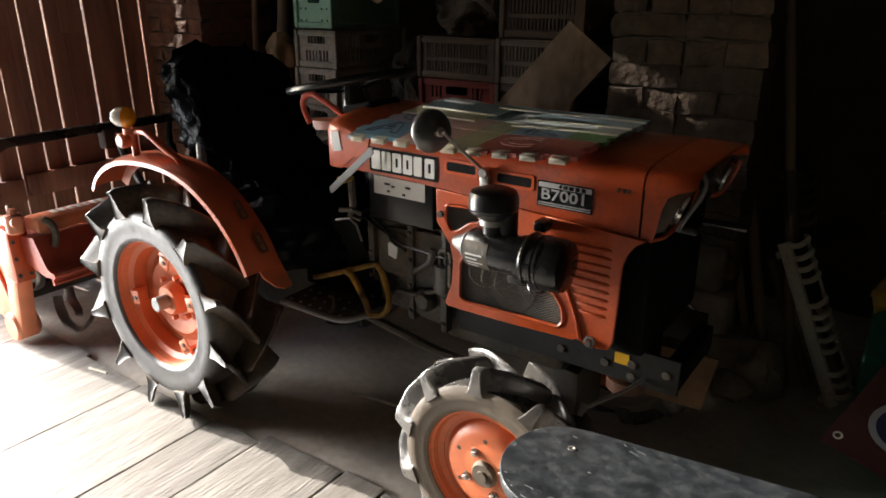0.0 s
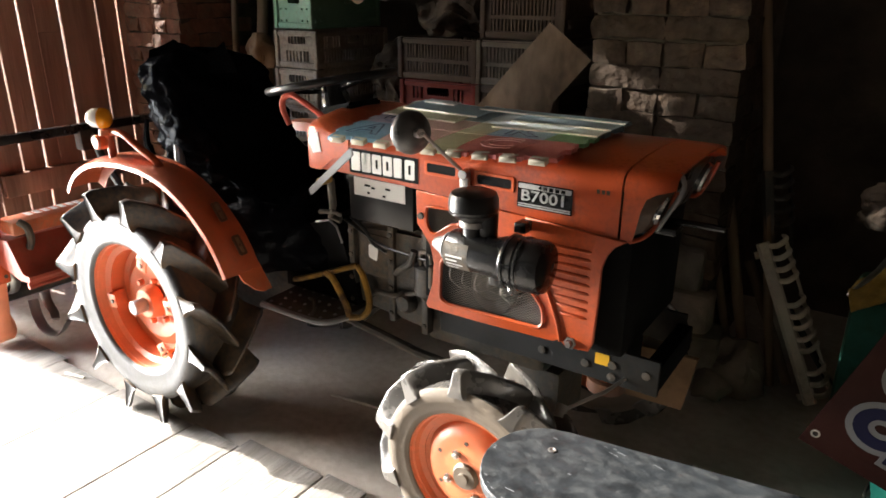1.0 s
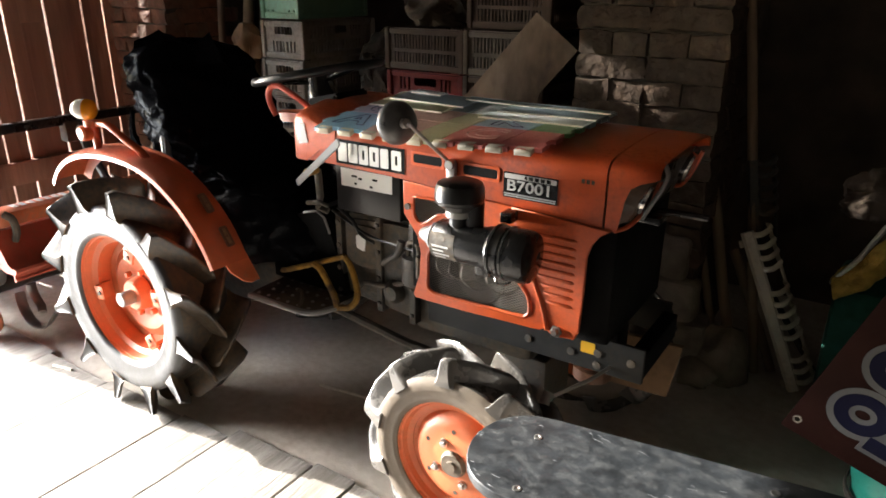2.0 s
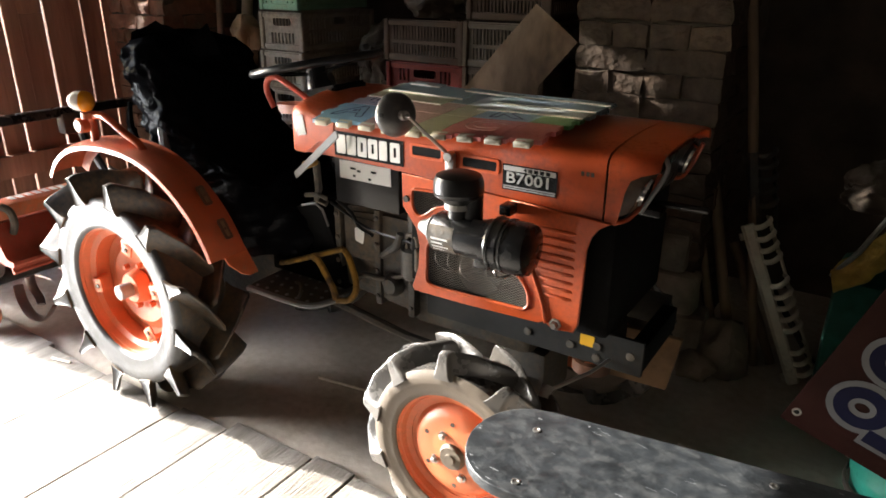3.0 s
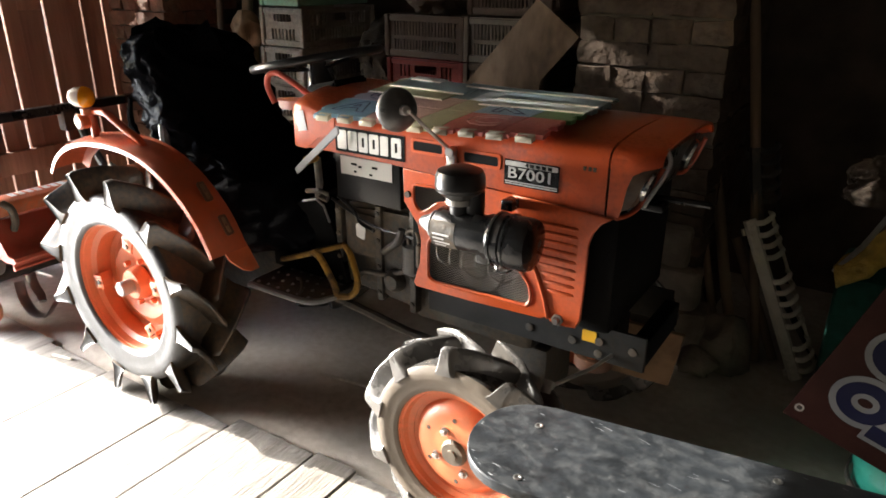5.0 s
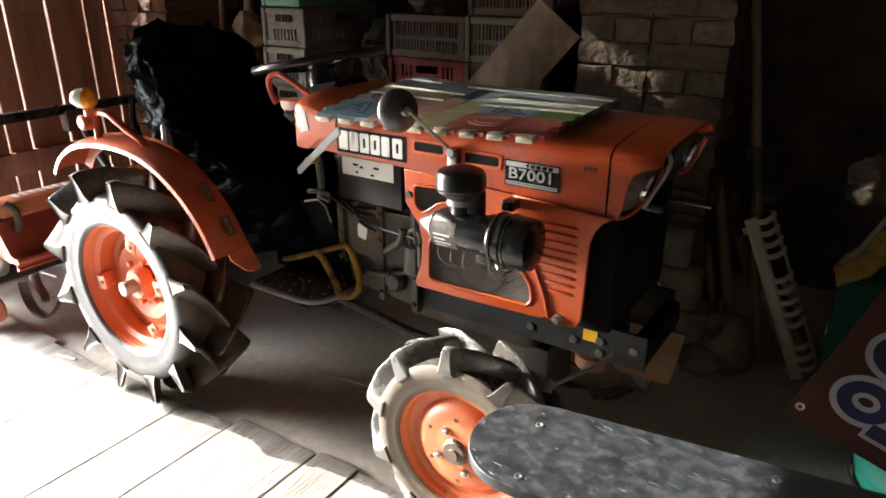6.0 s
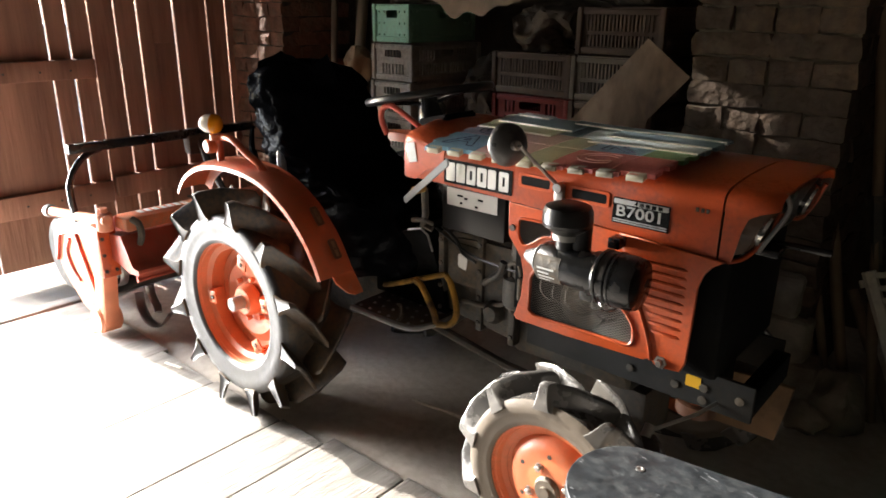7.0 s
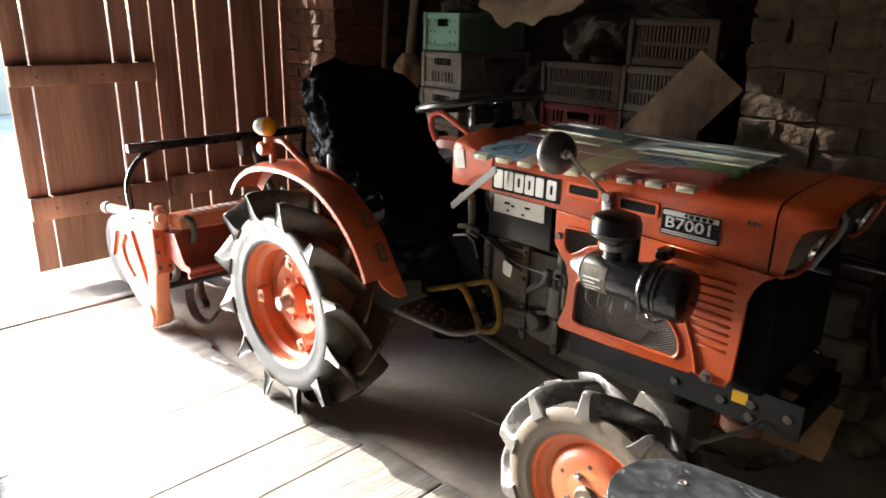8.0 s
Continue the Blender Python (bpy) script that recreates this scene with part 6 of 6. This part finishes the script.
me = shape([[(-0.28, 0.01), (0.005, 0.345), (0.19, 0.215), (0.055, 0.05), (0.0, -0.25), (-0.2, -0.26)]], 0.006, card_m @ side(0))
card = tagged(part("cardboard_sheet", me, CARDBOARD), "brown cardboard sheet leaning on the crates", "cardboard")
stack = thing("storage_box", (0.75, 0.70, 0), "dark wooden box standing behind the tractor", "box")
bm = B()
box(bm, 0.45, 0.95, 0.58, 0.90, 0.0, 0.66, 0.008)
part("box_body", bm, OLD_WOOD, stack)

# ---- cardboard box and stones by the pillar ----
def stone(at, size, seed, name="rubble_stone", label="rough broken brick lump lying by the pillar"):
    bm = B()
    bmesh.ops.create_icosphere(bm, subdivisions=3, radius=1.0)
    for v in bm.verts:
        v.co += noise.noise_vector(v.co * 1.3 + Vector((seed, 0, 0))) * 0.4
        v.co = Vector((at[0] + v.co.x * size[0], at[1] + v.co.y * size[1], at[2] + v.co.z * size[2]))
    return tagged(part(name, bm, STONE, smooth=25), label, "stone", "rubble by the pillar")


base = thing("stone_plinth", (1.32, 0.78, 0), "rough whitewashed stone plinth at the foot of the pillar", "plinth")
for k, (x0, x1, z0, z1) in enumerate(((1.17, 1.40, 0.0, 0.20), (1.395, 1.56, 0.0, 0.22), (1.20, 1.52, 0.205, 0.37), (1.23, 1.47, 0.375, 0.52))):
    bm = B()
    box(bm, x0, x1, 0.70 + 0.015 * k, 0.86, z0, z1, 0.02)
    bmesh.ops.subdivide_edges(bm, edges=bm.edges[:], cuts=3, use_grid_fill=True)
    rough_up(bm, 0.022, 9, k * 3.7)
    part("plinth_stone", bm, STONE, base)
stone((1.62, 0.80, 0.09), (0.11, 0.09, 0.12), 3)
stone((1.56, 0.70, 0.05), (0.07, 0.06, 0.06), 6)

# ---- poles and tools leaning in the corner ----
def pole(a, b, r, label, r2=None, material=OLD_WOOD):
    bm = B()
    pts = [Vector(a).lerp(Vector(b), t / 6) + noise.noise_vector(Vector((a[0] * 9, t, b[1]))) * 0.006 for t in range(7)]
    tube(bm, pts, r, 10, r2=r2)
    return tagged(part("pole", bm, material), label, "pole", "tools leaning in the corner")


pole((1.725, 0.93, 0.0), (1.452, 1.02, 1.60), 0.017, "long grey wooden tool handle leaning on the pillar")
pole((1.655, 0.88, 0.0), (1.425, 1.0, 0.86), 0.020, "thick brown wooden stake leaning on the pillar")
pole((1.61, 0.86, 0.0), (1.40, 0.99, 0.66), 0.015, "short brown stick leaning on the pillar")
pole((1.57, 0.90, 0.0), (1.39, 0.98, 0.52), 0.012, "thin stick leaning on the pillar")
pole((1.78, 0.97, 0.0), (1.56, 1.10, 0.40), 0.018, "dark stub of a pole on the floor")

# ---- cream plastic rack leaning ----
rack = thing("plastic_rack", (1.87, 0.86, 0), "cream plastic rack with curved ribs leaning in the corner", "rack")
def rack_frame(a, b, material, ribs, wide):
    """A flat moulded post from a up to b, with ribs bent away from it in groups."""
    rd = (b - a).normalized()
    ru = Vector((1, 0.45, 0)) - rd * Vector((1, 0.45, 0)).dot(rd)
    ru.normalize()
    nrm = rd.cross(ru)
    bm = B()
    loft(bm, [[c + ru * u + nrm * n for u, n in ((-0.020, 0.004), (-0.012, -0.010), (0.014, -0.012), (0.024, -0.004), (0.022, 0.010), (-0.014, 0.012))] for c in (a, a.lerp(b, 0.3), a.lerp(b, 0.7), b)])
    post = part("post", bm, material, rack)
    for share in (0.06, 0.94):
        c = a.lerp(b, share) - ru * 0.028
        bm = B()
        tube(bm, [c - rd * 0.012, c + rd * 0.012], 0.010, 6, flat=0.7)
        part("peg", bm, material, post)
    for share in ribs:
        c = a.lerp(b, share) + ru * 0.014
        bm = B()
        tube(bm, [c - nrm * 0.004, c + ru * wide * 0.35 - nrm * 0.020 - rd * 0.004, c + ru * wide * 0.72 - nrm * 0.012 + rd * 0.002, c + ru * wide + nrm * 0.012 + rd * 0.010, c + ru * wide * 0.9 + nrm * 0.035 + rd * 0.014], 0.0042, 8, flat=2.4, smooth=3)
        part("rib", bm, material, rack)
    bm = B()
    tube(bm, [a + ru * (wide + 0.012) + nrm * 0.032, b + ru * (wide + 0.012) + nrm * 0.032], 0.006, 8)
    part("back_post", bm, material, rack)


rack_frame(Vector((1.872, 0.868, 0.0)), Vector((1.622, 0.905, 0.545)), RACK, (0.05, 0.12, 0.19, 0.33, 0.40, 0.47, 0.54, 0.61, 0.76, 0.83, 0.90, 0.975), 0.075)
# rear frame and foot bar: shade put in as a dark material
rack_frame(Vector((1.66, 0.955, 0.42)), Vector((1.592, 0.965, 0.79)), CAST, (0.50, 0.62, 0.74, 0.86, 0.97), 0.07)
part("foot_bar", tube(B(), [(1.95, 0.965, 0.0), (1.66, 0.955, 0.42)], 0.012, 8), CAST, rack)

# ---- vinyl sign panel propped on a drum ----
sign_m = Matrix.Translation((1.897, 0.14, 0.295)) @ Matrix.Rotation(radians(5), 4, "Z") @ side(0) @ Matrix.Rotation(radians(-21), 4, "Z")
sign = thing("sign_panel", (2.05, 0.14, 0.2), "maroon vinyl sign panel with navy outlined letters, propped up", "sign")
sheet_me = shape([rect(0, 0.85, 0, 0.95), [(0.023 + 0.007 * math.cos(t), 0.038 + 0.007 * math.sin(t)) for t in (2 * math.pi * k / 12 for k in range(12))]], 0.004, sign_m @ Matrix.Translation((0, 0, 0)))
vinyl = part("sign_sheet", sheet_me, SIGN, sign)
part("eyelet", shape([[(0.023 + q * math.cos(t), 0.038 + q * math.sin(t)) for t in (2 * math.pi * k / 16 for k in range(16))] for q in (0.0115, 0.0065)], 0.006, sign_m), STEEL, vinyl, "metal eyelet")


def ringy(cu, cv, a, b, n=28):
    return [(cu + a * math.cos(t), cv + b * math.sin(t)) for t in (2 * math.pi * k / n for k in range(n))]


for cu, cv in ((0.13, 0.14), (0.13, 0.285), (0.13, 0.43)):
    part("letter_outline", shape([ringy(cu, cv, 0.082, 0.072), ringy(cu, cv, 0.018, 0.012)], 0.0015, sign_m @ Matrix.Translation((0, 0, 0.0032))), SILVER_PRINT, vinyl)
    part("letter_shape", shape([ringy(cu, cv, 0.066, 0.056), ringy(cu, cv, 0.032, 0.026)], 0.0015, sign_m @ Matrix.Translation((0, 0, 0.0045))), NAVY, vinyl)
part("letter_outline", shape([rect(0.165, 0.285, 0.05, 0.112)], 0.0015, sign_m @ Matrix.Translation((0, 0, 0.0034))), SILVER_PRINT, vinyl)
part("letter_shape", shape([rect(0.175, 0.27, 0.062, 0.10)], 0.0015, sign_m @ Matrix.Translation((0, 0, 0.0048))), NAVY, vinyl)
bm = B()
lathe(bm, [(0, 0), (0.17, 0), (0.175, 0.01), (0.18, 0.10), (0.187, 0.11), (0.187, 0.135), (0.182, 0.145), (0.19, 0.30), (0.2, 0.31), (0.2, 0.33), (0.19, 0.335), (0.18, 0.30), (0, 0.02)], (2.265, 0.33, 0.0), (2.265, 0.33, 1), 40)
drum = tagged(part("bucket", bm, TEAL), "teal plastic tub with a dark band, behind the sign", "bucket")
bm = B()
lathe(bm, [(0.19, 0.0), (0.196, 0.003), (0.196, 0.022), (0.19, 0.025)], (2.265, 0.33, 0.055), (2.265, 0.33, 1), 40, closed=True)
part("band", bm, IRON, drum)
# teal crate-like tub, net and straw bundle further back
# both tubs carry the shade in their dark teal
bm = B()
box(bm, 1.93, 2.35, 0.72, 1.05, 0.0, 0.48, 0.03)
tagged(part("tub", bm, SHADED_TEAL), "teal plastic tub, coloured dark for the shade it stands in", "tub")
net = B()
tube(net, [(1.93, 0.70, 0.485), (1.97, 0.70, 0.51), (2.02, 0.71, 0.58), (2.08, 0.74, 0.66), (2.16, 0.78, 0.64)], 0.04, 12, smooth=5)
rough_up(net, 0.018, 18)
tagged(part("net_bag", net, NET), "yellow mesh net bag draped over the tub", "net bag")
bm = B()
tube(bm, [(1.92, 0.69, 0.50), (1.98, 0.68, 0.60), (2.03, 0.69, 0.71)], 0.008, 8)
tagged(part("metal_rod", bm, STEEL), "bright metal rod standing in the net", "rod")
sack("rag", (2.02, 0.84, 0.70), (0.13, 0.11, 0.085), SACK, "dusty pale cloth bundle on the tub", 13.0)
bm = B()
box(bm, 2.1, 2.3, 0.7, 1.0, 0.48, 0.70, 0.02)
tagged(part("tub", bm, SHADED_TEAL), "small teal plastic tub on the larger one, coloured dark for shade", "tub")
# grey bucket in the sun near the gate
bm = B()
lathe(bm, [(0, 0), (0.075, 0), (0.095, 0.09), (0.10, 0.095), (0.10, 0.10), (0.092, 0.10), (0.072, 0.01), (0, 0.01)], (-0.33, -1.42, 0.0), (-0.33, -1.42, 1), 32)
tagged(part("basin", bm, GREY_PAINT), "shallow grey plastic basin standing on the sunlit floor", "basin")
# pale strips and a small flat piece on the floor
bm = B()
tube(bm, [(0.44, -0.06, 0.008), (0.53, -0.047, 0.009), (0.64, -0.03, 0.008)], 0.006, 6)
tagged(part("stick", bm, RACK), "pale thin strip lying on the floor under the tractor", "stick")
bm = B()
tube(bm, [(-0.49, -0.52, 0.007), (-0.45, -0.512, 0.008), (-0.40, -0.50, 0.007)], 0.005, 6)
tagged(part("wood_chip", bm, RACK), "short pale strip lying on the planks", "wood chip")
bm = B()
box(bm, 1.63, 1.69, 0.255, 0.28, 0.0, 0.012, 0.003)
rough_up(bm, 0.006, 30)
tagged(part("wood_chip", bm, RACK), "small pale flat piece lying on the floor", "wood chip")
# timber leaning behind the seat
for i, (a, b, r) in enumerate((((-1.15, 1.0, 0.0), (-1.05, 1.25, 2.2), 0.03), ((-1.32, 1.05, 0.0), (-1.42, 1.3, 2.3), 0.02), ((-0.98, 1.1, 0.0), (-0.93, 1.4, 2.3), 0.035))):
    pole(a, b, r, "grey wooden pole leaning on the back wall")
bm = B()
box(bm, -1.03, -0.94, 0.98, 1.05, 0.0, 1.08, 0.012)
tagged(part("timber_post", bm, RUST_PLATE), "short red-brown timber standing by the crates", "timber")
rag = B()
loft(rag, [[Vector((-0.985 + 0.075 * math.cos(t) * w + 0.015 * math.sin(3 * t), 1.01 + 0.06 * math.sin(t) * w, z)) for t in (2 * math.pi * k / 20 for k in range(20))] for z, w in ((0.98, 0.75), (1.03, 1.0), (1.08, 1.05), (1.12, 0.8), (1.15, 0.35))])
bmesh.ops.subdivide_edges(rag, edges=rag.edges[:], cuts=2, use_grid_fill=True)
rough_up(rag, 0.022, 16)
tagged(part("rag", rag, RUST_PLATE, smooth=70), "crumpled rust-brown rag hung over the timber", "rag")
